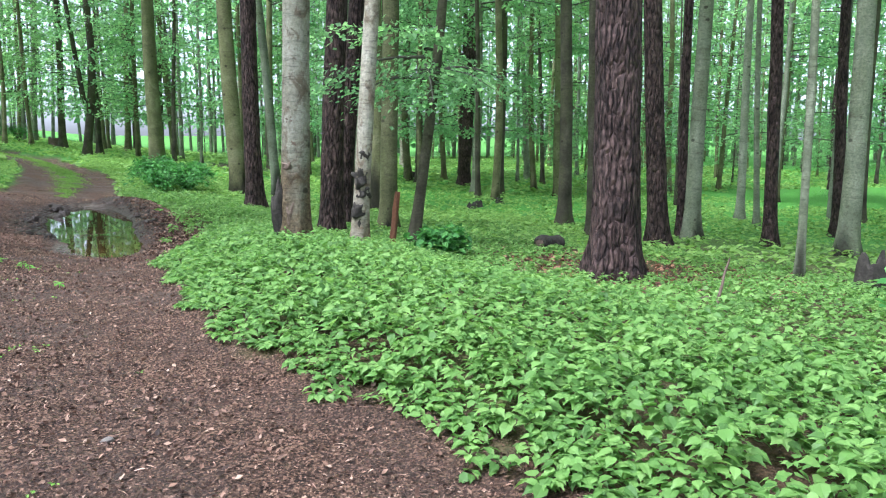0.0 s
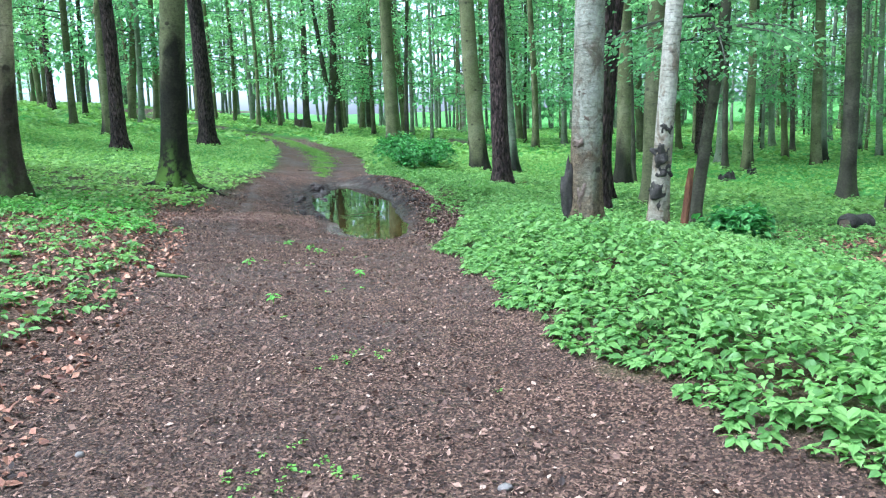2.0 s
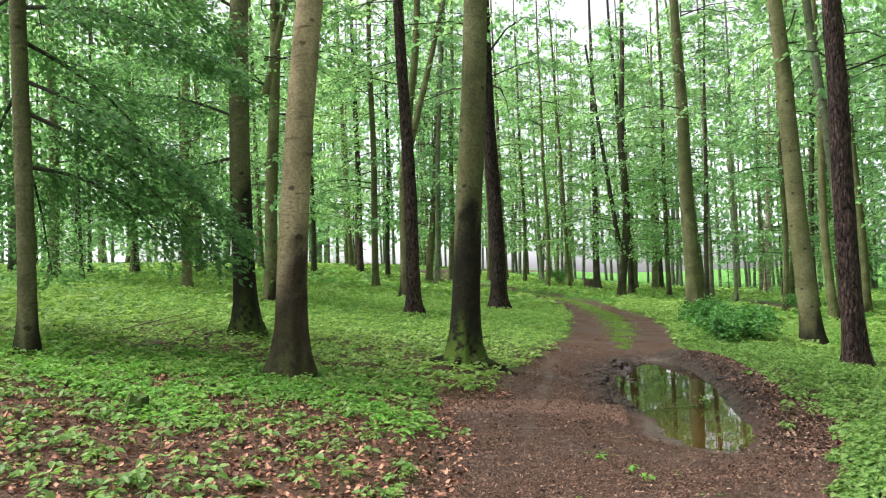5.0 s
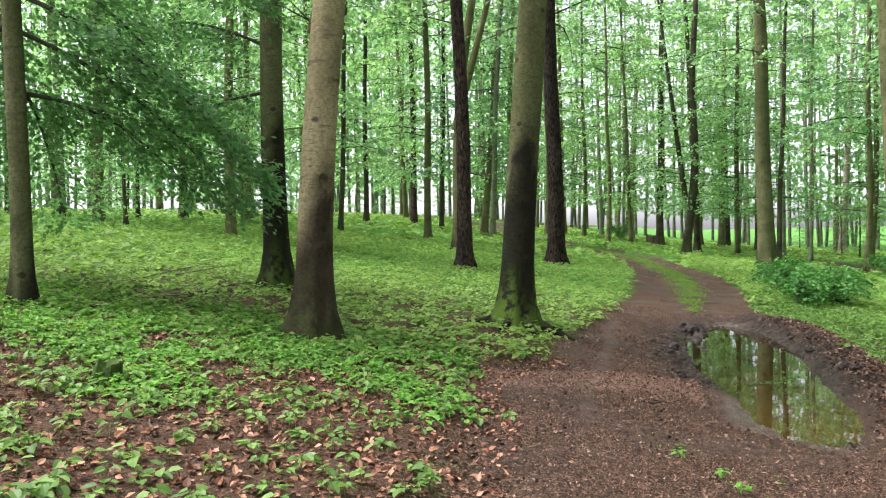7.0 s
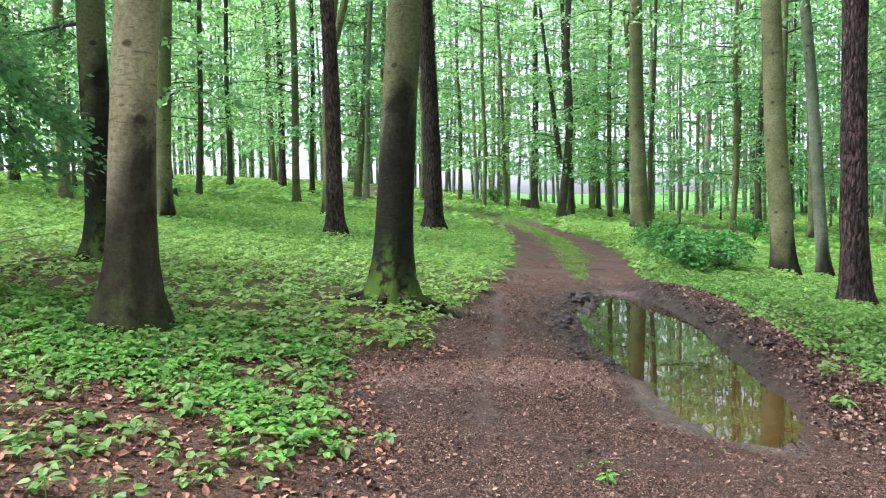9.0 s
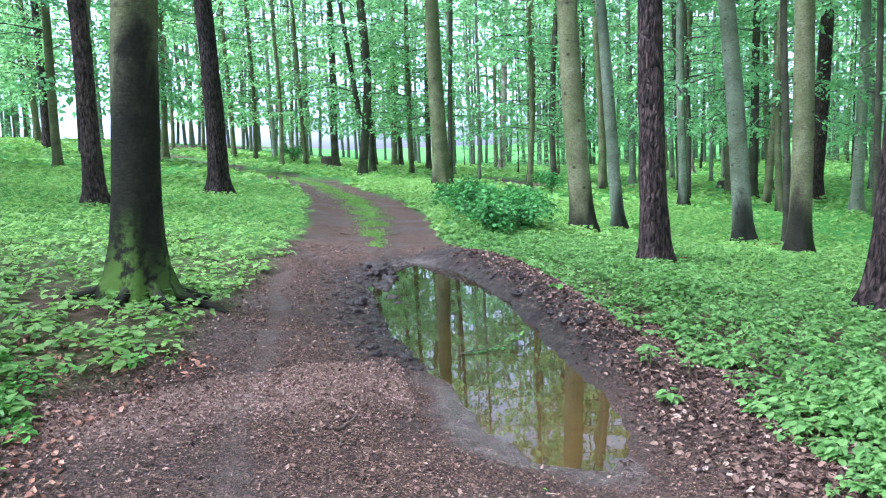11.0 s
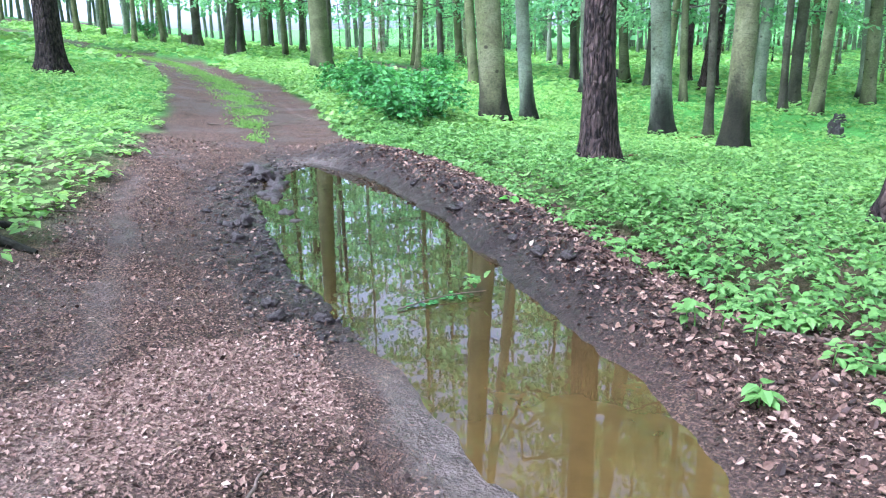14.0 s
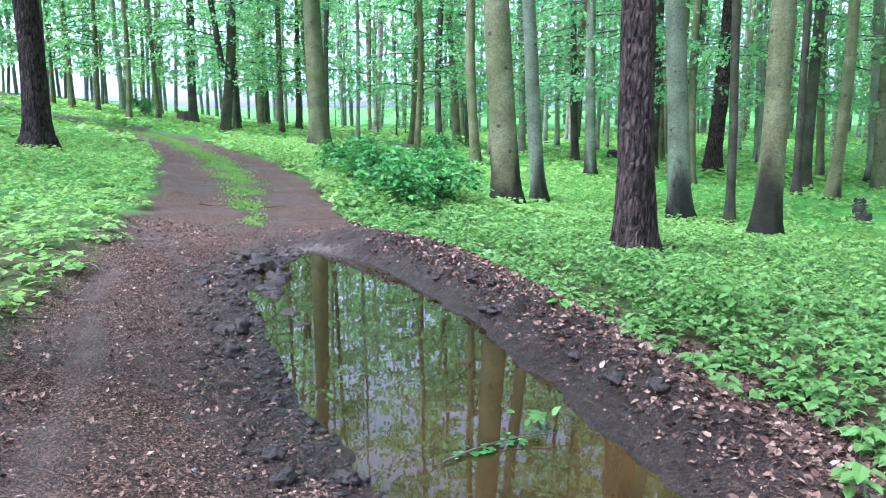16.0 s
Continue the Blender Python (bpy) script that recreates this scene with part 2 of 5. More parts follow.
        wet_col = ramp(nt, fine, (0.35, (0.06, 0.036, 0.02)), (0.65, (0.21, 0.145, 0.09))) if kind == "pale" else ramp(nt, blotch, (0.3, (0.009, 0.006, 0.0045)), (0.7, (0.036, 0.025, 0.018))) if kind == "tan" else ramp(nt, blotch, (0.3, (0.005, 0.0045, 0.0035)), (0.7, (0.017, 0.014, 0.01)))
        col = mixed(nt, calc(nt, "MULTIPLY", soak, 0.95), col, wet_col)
        dash = ramp(nt, grain(nt, coords(nt, (9, 9, 75)), 1.0, 2), (0.6, grey(0)), (0.66, grey(1)))
        col = mixed(nt, calc(nt, "MULTIPLY", dash, 0.45), col, (0.028, 0.024, 0.018))
        eye = ramp(nt, cells(nt, coords(nt, (2.6, 2.6, 3.4)), 1.0), (0.09, grey(1)), (0.15, grey(0)))
        col = mixed(nt, calc(nt, "MULTIPLY", eye, 0.75), col, (0.02, 0.016, 0.012))
        col = mixed(nt, 1.0, col, ramp(nt, grain(nt, v, 26, 6, 0.7), (0.3, grey(0.62)), (0.7, grey(1.3))), "MULTIPLY")
        moss = calc(nt, "MULTIPLY", layer(nt, "moss"), ramp(nt, grain(nt, v, 7, 4), (0.4, grey(0)), (0.52, grey(1))))
        col = mixed(nt, moss, col, (0.09, 0.15, 0.025))
        bump(nt, b, calc(nt, "ADD", calc(nt, "MULTIPLY", rings, 0.6), calc(nt, "MULTIPLY", fine, 0.6)), 0.8, 0.03)
    nt.links.new(mixed(nt, 1.0, col, tone, "MULTIPLY"), b.inputs["Base Color"])
    return m


BARK = {k: bark_material(k + "_bark", k) for k in ("beech", "grey", "dark", "pale", "pine", "tan")}


def simple(name, stops, scale=8.0, rough=0.85, relief=0.02, stretch=(1, 1, 1)):
    m, nt, b = material(name, rough, 0.3)
    v = coords(nt, stretch)
    n = grain(nt, v, scale, 6)
    col = ramp(nt, n, *stops)
    nt.links.new(mixed(nt, 0.4, col, ramp(nt, grain(nt, v, scale * 7, 3), (0.3, stops[0][1]), (0.7, stops[-1][1]))), b.inputs["Base Color"])
    bump(nt, b, n, 0.8, relief)
    return m


M_TWIG = simple("dead_twig", ((0.3, (0.05, 0.036, 0.026)), (0.7, (0.17, 0.12, 0.09))), 14)
M_BRANCH = simple("live_branch_bark", ((0.3, (0.03, 0.03, 0.02)), (0.7, (0.09, 0.085, 0.06))), 8)
M_ROT = simple("rotten_wood", ((0.3, (0.045, 0.018, 0.01)), (0.55, (0.12, 0.048, 0.022)), (0.75, (0.23, 0.1, 0.045))), 6, 0.8, 0.03, (3, 3, 0.6))
M_MOSS = simple("moss", ((0.3, (0.025, 0.05, 0.01)), (0.7, (0.09, 0.14, 0.03))), 12, 0.95, 0.03)
M_MUD = simple("wet_mud", ((0.3, (0.012, 0.0085, 0.0075)), (0.6, (0.034, 0.023, 0.019)), (0.8, (0.085, 0.06, 0.05))), 12, 0.6, 0.05)
M_STONE = simple("pale_stone", ((0.3, (0.09, 0.075, 0.065)), (0.7, (0.22, 0.19, 0.17))), 20, 0.7, 0.01)
M_BURL = simple("black_burl", ((0.3, (0.01, 0.009, 0.008)), (0.7, (0.06, 0.05, 0.04))), 18, 0.9, 0.03)


def water_material():
    m, nt, b = material("muddy_water", 0.015, 0.5)
    v = coords(nt)
    col = ramp(nt, grain(nt, v, 1.6, 4), (0.35, (0.034, 0.02, 0.0055)), (0.65, (0.075, 0.044, 0.0125)))
    sep = nt.nodes.new("ShaderNodeSeparateXYZ")
    nt.links.new(v, sep.inputs[0])
    shallow = ramp(nt, calc(nt, "MULTIPLY", calc(nt, "SUBTRACT", 17.5, sep.outputs["Y"]), 0.22, True), (0.0, grey(0)), (1.0, grey(1)))
    nt.links.new(mixed(nt, shallow, (0.02, 0.0135, 0.0045), col), b.inputs["Base Color"])
    b.inputs["IOR"].default_value = 1.4
    bump(nt, b, grain(nt, v, 5, 2, 0.4), 0.05, 0.01)
    return m


M_WATER = water_material()

# ---- mesh helpers ----
rng = np.random.default_rng(7)


def build_mesh(name, verts, faces, mat, smooth=False):
    """A mesh from arrays of corners and of equal-sided faces."""
    verts, faces = np.asarray(verts, np.float32), np.asarray(faces, np.int32)
    me = bpy.data.meshes.new(name)
    me.vertices.add(len(verts))
    me.vertices.foreach_set("co", verts.ravel())
    me.loops.add(faces.size)
    me.loops.foreach_set("vertex_index", faces.ravel())
    me.polygons.add(len(faces))
    me.polygons.foreach_set("loop_start", np.arange(0, faces.size, faces.shape[1], dtype=np.int32))
    me.update(calc_edges=True)
    me.polygons.foreach_set("use_smooth", np.full(len(faces), smooth))
    me.materials.append(mat)
    return me


def attribute(me, name, values):
    me.attributes.new(name, "FLOAT", "POINT").data.foreach_set("value", np.asarray(values, np.float32))


def part(name, me, parent, label=""):
    ob = new(name, me)
    ob.parent = parent
    return tagged(ob, label)


def joined(pieces):
    """Several (verts, faces) of one face size as one."""
    vs, fs, n = [], [], 0
    for v, f in pieces:
        vs.append(v), fs.append(np.asarray(f) + n)
        n += len(v)
    return np.concatenate(vs), np.concatenate(fs)


LEAF_X = np.array([0.0, 0.22, 0.62, 1.0, 0.62, 0.22])
LEAF_Y = np.array([0.0, -0.27, -0.24, 0.0, 0.24, 0.27])
LEAF_Z = np.array([0.0, 0.07, 0.04, -0.12, 0.04, 0.07])
LEAF_F = np.array([[0, 1, 2, 3], [0, 3, 4, 5]])
POINTED_X = np.array([0.0, 0.5, 1.08, 0.13, 0.5, 0.8, 0.13, 0.5, 0.8])
POINTED_Y = np.array([0.0, 0.0, 0.0, -0.27, -0.31, -0.11, 0.27, 0.31, 0.11])
POINTED_Z = np.array([0.0, -0.02, -0.2, 0.06, 0.05, -0.06, 0.06, 0.05, -0.06])
POINTED_F = np.array([[0, 3, 4, 1], [1, 4, 5, 2], [0, 1, 7, 6], [1, 2, 8, 7]])
DIA_X, DIA_Y, DIA_Z = np.array([0.0, 0.45, 1.0, 0.45]), np.array([0.0, -0.3, 0.0, 0.3]), np.array([0.0, 0.05, -0.06, 0.05])
DIA_F = np.array([[0, 1, 2, 3]])


def leaf_cloud(pos, yaw, pitch, size, wide=1.0, roll=None, simple_shape=False, pointed=False):
    """Corners and faces of many leaves that start at pos and point along yaw and pitch."""
    lx, ly, lz, lf = (DIA_X, DIA_Y, DIA_Z, DIA_F) if simple_shape else (LEAF_X, LEAF_Y, LEAF_Z, LEAF_F)
    if pointed:
        lx, ly, lz, lf = POINTED_X, POINTED_Y, POINTED_Z, POINTED_F
    n = len(pos)
    cp, sp, cy, sy = np.cos(pitch), np.sin(pitch), np.cos(yaw), np.sin(yaw)
    d = np.stack([cp * cy, cp * sy, sp], -1)
    s = np.stack([-sy, cy, np.zeros(n)], -1)
    u = np.cross(d, s)
    roll = rng.normal(0, 0.25, n) if roll is None else roll
    s, u = s * np.cos(roll)[:, None] + u * np.sin(roll)[:, None], u * np.cos(roll)[:, None] - s * np.sin(roll)[:, None]
    size = np.broadcast_to(size, (n,))[:, None, None]
    v = pos[:, None] + size * (lx[None, :, None] * d[:, None] + (ly * wide)[None, :, None] * s[:, None] + lz[None, :, None] * u[:, None])
    f = lf[None] + (np.arange(n) * len(lx))[:, None, None]
    return v.reshape(-1, 3), f.reshape(-1, 4)


def tube(points, radii, sides=6):
    """A tapered tube along points, closed at its thin end."""
    p = np.asarray(points, float)
    r = np.asarray(radii, float)
    t = np.gradient(p, axis=0)
    t /= np.linalg.norm(t, axis=1)[:, None] + 1e-9
    ref = np.where(np.abs(t[:, 2:3]) > 0.9, [[1.0, 0, 0]], [[0, 0, 1.0]])
    a = np.cross(t, ref)
    a /= np.linalg.norm(a, axis=1)[:, None]
    b = np.cross(t, a)
    ang = np.linspace(0, 2 * np.pi, sides, endpoint=False)
    v = p[:, None] + r[:, None, None] * (np.cos(ang)[None, :, None] * a[:, None] + np.sin(ang)[None, :, None] * b[:, None])
    i, j = np.meshgrid(np.arange(len(p) - 1), np.arange(sides), indexing="ij")
    k = (j + 1) % sides
    f = np.stack([i * sides + j, i * sides + k, (i + 1) * sides + k, (i + 1) * sides + j], -1).reshape(-1, 4)
    return v.reshape(-1, 3), f


# ---- the lie of the land ----
WATER = -0.34
SIDE = (9.8, 51.1)
YS_EDGE = (-30, 0, 4, 7.5, 10, 11.5, 12.6, 14.5, 17, 20, 25, 33, 40, 47, 60)
LEFT_EDGE = (-1.6, -1.6, -1.7, -1.8, -1.95, -2.15, -2.5, -1.9, -1.72, -1.5, -1.15, -1.3, -2.3, -5.4, -16)
YS_RIGHT = (-30, 0, 2.6, 3.5, 4.7, 6, 9.8, 11.7, 14.5, 16.4, 18.2, 20.5, 23.6, 28, 35, 44, 60)
RIGHT_EDGE = (2.0, 1.9, 1.68, 1.5, 1.08, 0.92, 1.02, 1.6, 2.25, 2.45, 2.1, 1.5, 1.3, 1.65, 1.3, -0.5, -11)
YS_POND = (12.5, 12.75, 13.4, 14.2, 15.2, 16.0, 17.5, 19.2, 20.0, 20.6, 20.9)
POND_LEFT = (0.75, 0.38, 0.22, 0.16, 0.0, -0.15, -0.21, -0.22, 0.05, 0.42, 0.62)
POND_RIGHT = (0.8, 1.02, 1.2, 1.24, 1.25, 1.3, 1.37, 1.26, 1.12, 0.86, 0.68)


def smooth(a, b, v):
    k = np.clip((v - a) / (b - a), 0, 1)
    return k * k * (3 - 2 * k)


def wave(x, y, s, seed=0.0):
    """A cheap smooth field of about -1 to 1 with features about s wide."""
    x, y = x / s, y / s
    return (np.sin(1.7 * x + 2.3 * np.sin(0.9 * y + seed)) + np.sin(2.1 * y - 1.9 * np.sin(1.1 * x - seed)) + np.sin(1.3 * (x + y) + seed * 2.1)) / 3


def edges(y):
    return np.interp(y, YS_EDGE, LEFT_EDGE), np.interp(y, YS_RIGHT, RIGHT_EDGE)


def pond_distance(x, y):
    """Metres outside the puddle's rim; negative in the water."""
    l, r = np.interp(y, YS_POND, POND_LEFT), np.interp(y, YS_POND, POND_RIGHT)
    side = np.maximum(l - x, x - r)
    end = np.maximum(12.5 - y, y - 20.9)
    d = np.where(end > 0, np.hypot(np.maximum(side, 0), end), np.maximum(side, end))
    return d + 0.05 * wave(x, y, 0.25, 1.0) + 0.02 * wave(x, y, 0.08, 4.0)


def base_height(x, y):
    y = np.where(y < 6, 6 + (y - 6) * 0.25, y)
    u, v = np.tanh(x / 16), np.tanh((y - 15) / 30)
    hollow = np.exp(-((x - 1) / 3.0) ** 2 - ((y - 15) / 5.0) ** 2)
    rise = np.exp(-((x - 2.6) / 1.5) ** 2 - ((y - 8.5) / 4) ** 2)
    dip = np.exp(-((x - 9.5) / 3.4) ** 2 - ((y - 26.5) / 5.0) ** 2)
    return -0.34 * dip + 0.01 - 1.433 * u - 0.526 * v + 0.639 * u * u - 0.434 * u * v + 0.897 * v * v - 0.744 * u ** 3 - 0.222 * hollow + 0.253 * rise


def height(x, y):
    x, y = np.asarray(x, float), np.asarray(y, float)
    l, r = edges(y)
    on_path = smooth(-0.25, 0.25, x - l) * smooth(-0.25, 0.25, r - x)
    z = base_height(x, y) - 0.11 * np.exp(-((x + 0.3) / 1.6) ** 2 - ((y - 11) / 3.2) ** 2) - 0.1 * np.exp(-((x - 0.2) / 2.2) ** 2 - ((y - 1.0) / 3.5) ** 2) + 0.03 * wave(x, y, 2.2, 2.0) + 0.012 * wave(x, y, 0.5, 5.0) - 0.05 * on_path
    z += on_path * (0.014 * wave(x, y, 0.16, 3.0) + 0.009 * wave(x, y, 0.075, 1.5))
    rut = np.exp(-((x - l - 0.75) / 0.28) ** 2) + np.exp(-((r - x - 0.75) / 0.28) ** 2)
    z -= 0.035 * rut * on_path * smooth(20, 25, y)
    d = pond_distance(x, y)
    right_bank = smooth(0.6, 1.3, x) * smooth(13.5, 15.5, y)
    shore = WATER + np.where(d < 0, np.maximum(0.35 * d, -0.16), d * (0.12 + 0.45 * right_bank))
    shore += 0.02 * right_bank * smooth(0, 0.15, d) * wave(x, y, 0.13, 6.0)
    keep = smooth(0.25, 1.1, d)
    z = shore * (1 - keep) + z * keep
    churn = np.exp(-((d - 0.3) / 0.28) ** 2) * smooth(14.6, 15.4, y) * (d > 0)
    z += churn * (0.035 + 0.03 * wave(x, y, 0.11, 8.0) + 0.026 * wave(x, y, 0.06, 2.5)) * np.where(x < 0.5, 1.0, 0.8)
    groove = np.exp(-((x + 0.16 + 0.05 * wave(x, y, 0.3, 9.0)) / 0.045) ** 2) * smooth(12.9, 13.2, y) * smooth(15.2, 14.9, y)
    return z - 0.055 * groove * (z > WATER + 0.05)


def at_ground(x, y):
    return float(height(np.array([x]), np.array([y]))[0])


def spread(near0, near1, step, far0, far1, growth=1.13):
    mid = list(np.arange(near0, near1 + step / 2, step))
    a, s = [], step
    while (a[-1] if a else mid[-1]) < far1:
        s *= growth
        a.append((a[-1] if a else mid[-1]) + s)
    b, s = [], step
    while (b[-1] if b else mid[0]) > far0:
        s *= growth
        b.append((b[-1] if b else mid[0]) - s)
    return np.array(b[::-1] + mid + a)


def bare(x, y):
    """Patches of trodden grey soil along the wheel rut, 0 to 1."""
    rut = np.exp(-((x + 1.33 + 0.06 * wave(x, y, 0.8, 3.1)) / 0.1) ** 2) * smooth(10.5, 11.5, y) * smooth(20, 18, y)
    return np.clip(rut * (0.7 + 0.35 * wave(x, y, 0.7, 5.3)), 0, 1)


def bare_soil(x, y, least):
    return bare(x, y) > least


def build_ground():
    gx, gy = spread(-2.6, 2.8, 0.04, -500, 500, 1.17), spread(2.0, 21.6, 0.045, -400, 700, 1.17)
    x, y = np.meshgrid(gx, gy)
    x, y = x.ravel(), y.ravel()
    z = height(x, y)
    nx, ny = len(gx), len(gy)
    i, j = np.meshgrid(np.arange(ny - 1), np.arange(nx - 1), indexing="ij")
    f = np.stack([i * nx + j, i * nx + j + 1, (i + 1) * nx + j + 1, (i + 1) * nx + j], -1).reshape(-1, 4)
    me = build_mesh("ground", np.stack([x, y, z], -1), f, M_GROUND, True)
    l, r = edges(y)
    wob = 0.14 * wave(x, y, 0.35, 3.3) + 0.06 * wave(x, y, 0.12, 0.7)
    path = smooth(-0.2, 0.15, x - l + wob) * smooth(-0.15, 0.2, r + 0.25 - x + wob)
    strip = np.clip(np.exp(-((x - (l + r) / 2 - 0.1 + wob) / 0.22) ** 2) * smooth(23, 30, y) * (0.8 + 0.6 * wave(x, y, 0.6, 7.0)), 0, 1)
    side_track = smooth(1.0, 0.6, np.hypot((x - SIDE[0]) / 2.2, (y - SIDE[1]) / 7.0) + 0.5 * wob)
    attribute(me, "path", np.maximum(path * (1 - 0.55 * strip), side_track))
    dist = np.hypot(x, y - 8)
    attribute(me, "green", np.clip(smooth(7, 22, dist) + 0.1 + 0.2 * wave(x, y, 0.9, 2.0) - 0.6 * smooth(0, 1, -1.7 - x) * smooth(13, 11, y), 0, 1))
    d = pond_distance(x, y)
    # outline of the sunlit band that is painted on the track
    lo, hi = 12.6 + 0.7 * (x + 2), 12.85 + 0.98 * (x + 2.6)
    sun_band = smooth(-0.35, 0.45, y - lo + wob) * smooth(-0.06, 0.1, np.minimum(hi, 15.15) - y + 0.5 * wob) * smooth(-2.9, -2.2, x) * smooth(0.0, 0.12, -0.16 - x)
    attribute(me, "sun_band", np.clip(sun_band * 0.85, 0, 1))
    left_mud = smooth(0.85, 0.25, d) * smooth(14.3, 15.3, y - 0.6 * x) * smooth(22.4, 21, y)
    right_mud = smooth(0.75, 0.35, d + wob) * (x > 0.9) * smooth(13.5, 15.0, y)
    attribute(me, "mud", np.clip(np.maximum(np.maximum(left_mud, right_mud), smooth(0.02, -0.15, d)), 0, 1))
    silt = smooth(0.38, 0.14, d + 0.5 * wob) * smooth(15.0, 13.6, y) * (x < 1.0) + smooth(0.3, 0.1, d) * smooth(20.3, 20.9, y) * 0.8
    attribute(me, "silt", np.maximum(np.clip(silt, 0, 1) * smooth(-0.05, 0.03, d), 0.3 * bare(x, y)))
    tagged(new("ground", me), "brown leaf-strewn forest track between green banks, with wet churned mud", "ground", kind="structure")


build_ground()


def build_water():
    ys = np.linspace(12.2, 21.2, 60)
    l, r = np.interp(ys, YS_POND, POND_LEFT) - 0.13, np.interp(ys, YS_POND, POND_RIGHT) + 0.13
    k = np.linspace(0, 1, 8)
    x = l[:, None] * (1 - k) + r[:, None] * k
    v = np.stack([x, np.broadcast_to(ys[:, None], x.shape), np.full(x.shape, WATER)], -1).reshape(-1, 3)
    i, j = np.meshgrid(np.arange(59), np.arange(7), indexing="ij")
    f = np.stack([i * 8 + j, i * 8 + j + 1, (i + 1) * 8 + j + 1, (i + 1) * 8 + j], -1).reshape(-1, 4)
    tagged(new("puddle_water", build_mesh("puddle_water", v, f, M_WATER, True)), "long muddy brown puddle mirroring the trees", "water", kind="structure")


build_water()

# ---- trees ----


def trunk_mesh(kind, r, tall, lean, bend, seed, wet=0.0, moss=0.0, sides=22, rings=34, flare=0.55):
    """A trunk with its root flare; r is its radius at breast height."""
    g = np.random.default_rng(seed)
    k = np.linspace(0, 1, rings)
    h = -0.35 + (tall + 0.35) * k ** 1.7
    hp = np.maximum(h, 0)
    cx = lean[0] * h + bend[0] * np.sin(np.pi * np.clip(h / 9, 0, 1)) + 0.03 * np.sin(h * 0.7 + seed)
    cy = lean[1] * h + bend[1] * np.sin(np.pi * np.clip(h / 9, 0, 1)) + 0.03 * np.cos(h * 0.6 + seed)
    rad = r * (1.06 - 0.05 * hp) if tall < 3 else r * (1.04 - 0.78 * (hp / tall) ** 1.1)
    ang = np.linspace(0, 2 * np.pi, sides, endpoint=False)
    n_root = g.integers(4, 7)
    roots = np.maximum(np.cos(ang * n_root / 1.0 + g.uniform(0, 6) + 0.6 * np.sin(ang)), -0.2)
    fl = np.exp(-hp / (0.22 + 0.6 * r))[:, None] * flare * (0.75 + 0.75 * roots[None, :])
    rr = rad[:, None] * (1 + fl)
    lump = 0.022 if kind != "pine" else 0.05
    nz = np.array([[noise.noise(Vector((np.cos(a) * 2.2 + seed, np.sin(a) * 2.2, hh * (1.1 if kind != "pine" else 1.6)))) for a in ang] for hh in h])
    rr = rr * (1 + lump * 2 * nz)
    if kind == "pine":
        nz2 = np.array([[noise.noise(Vector((np.cos(a) * 5 + seed, np.sin(a) * 5, hh * 2.2))) for a in ang] for hh in h])
        rr = rr * (1 + 0.06 * nz2)
    x, y = cx[:, None] + rr * np.cos(ang), cy[:, None] + rr * np.sin(ang)
    z = np.broadcast_to(h[:, None], x.shape)
    i, j = np.meshgrid(np.arange(rings - 1), np.arange(sides), indexing="ij")
    q = (j + 1) % sides
    f = np.stack([i * sides + j, i * sides + q, (i + 1) * sides + q, (i + 1) * sides + j], -1).reshape(-1, 4)
    me = build_mesh("trunk", np.stack([x, y, z], -1).reshape(-1, 3), f, BARK[kind], True)
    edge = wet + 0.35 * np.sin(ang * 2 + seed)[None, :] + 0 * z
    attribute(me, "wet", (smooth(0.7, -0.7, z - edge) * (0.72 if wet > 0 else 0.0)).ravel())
    attribute(me, "moss", (moss * smooth(0.75, 0.1, z + 0.25 * np.sin(ang * 3 + seed)[None, :])).ravel())
    return me


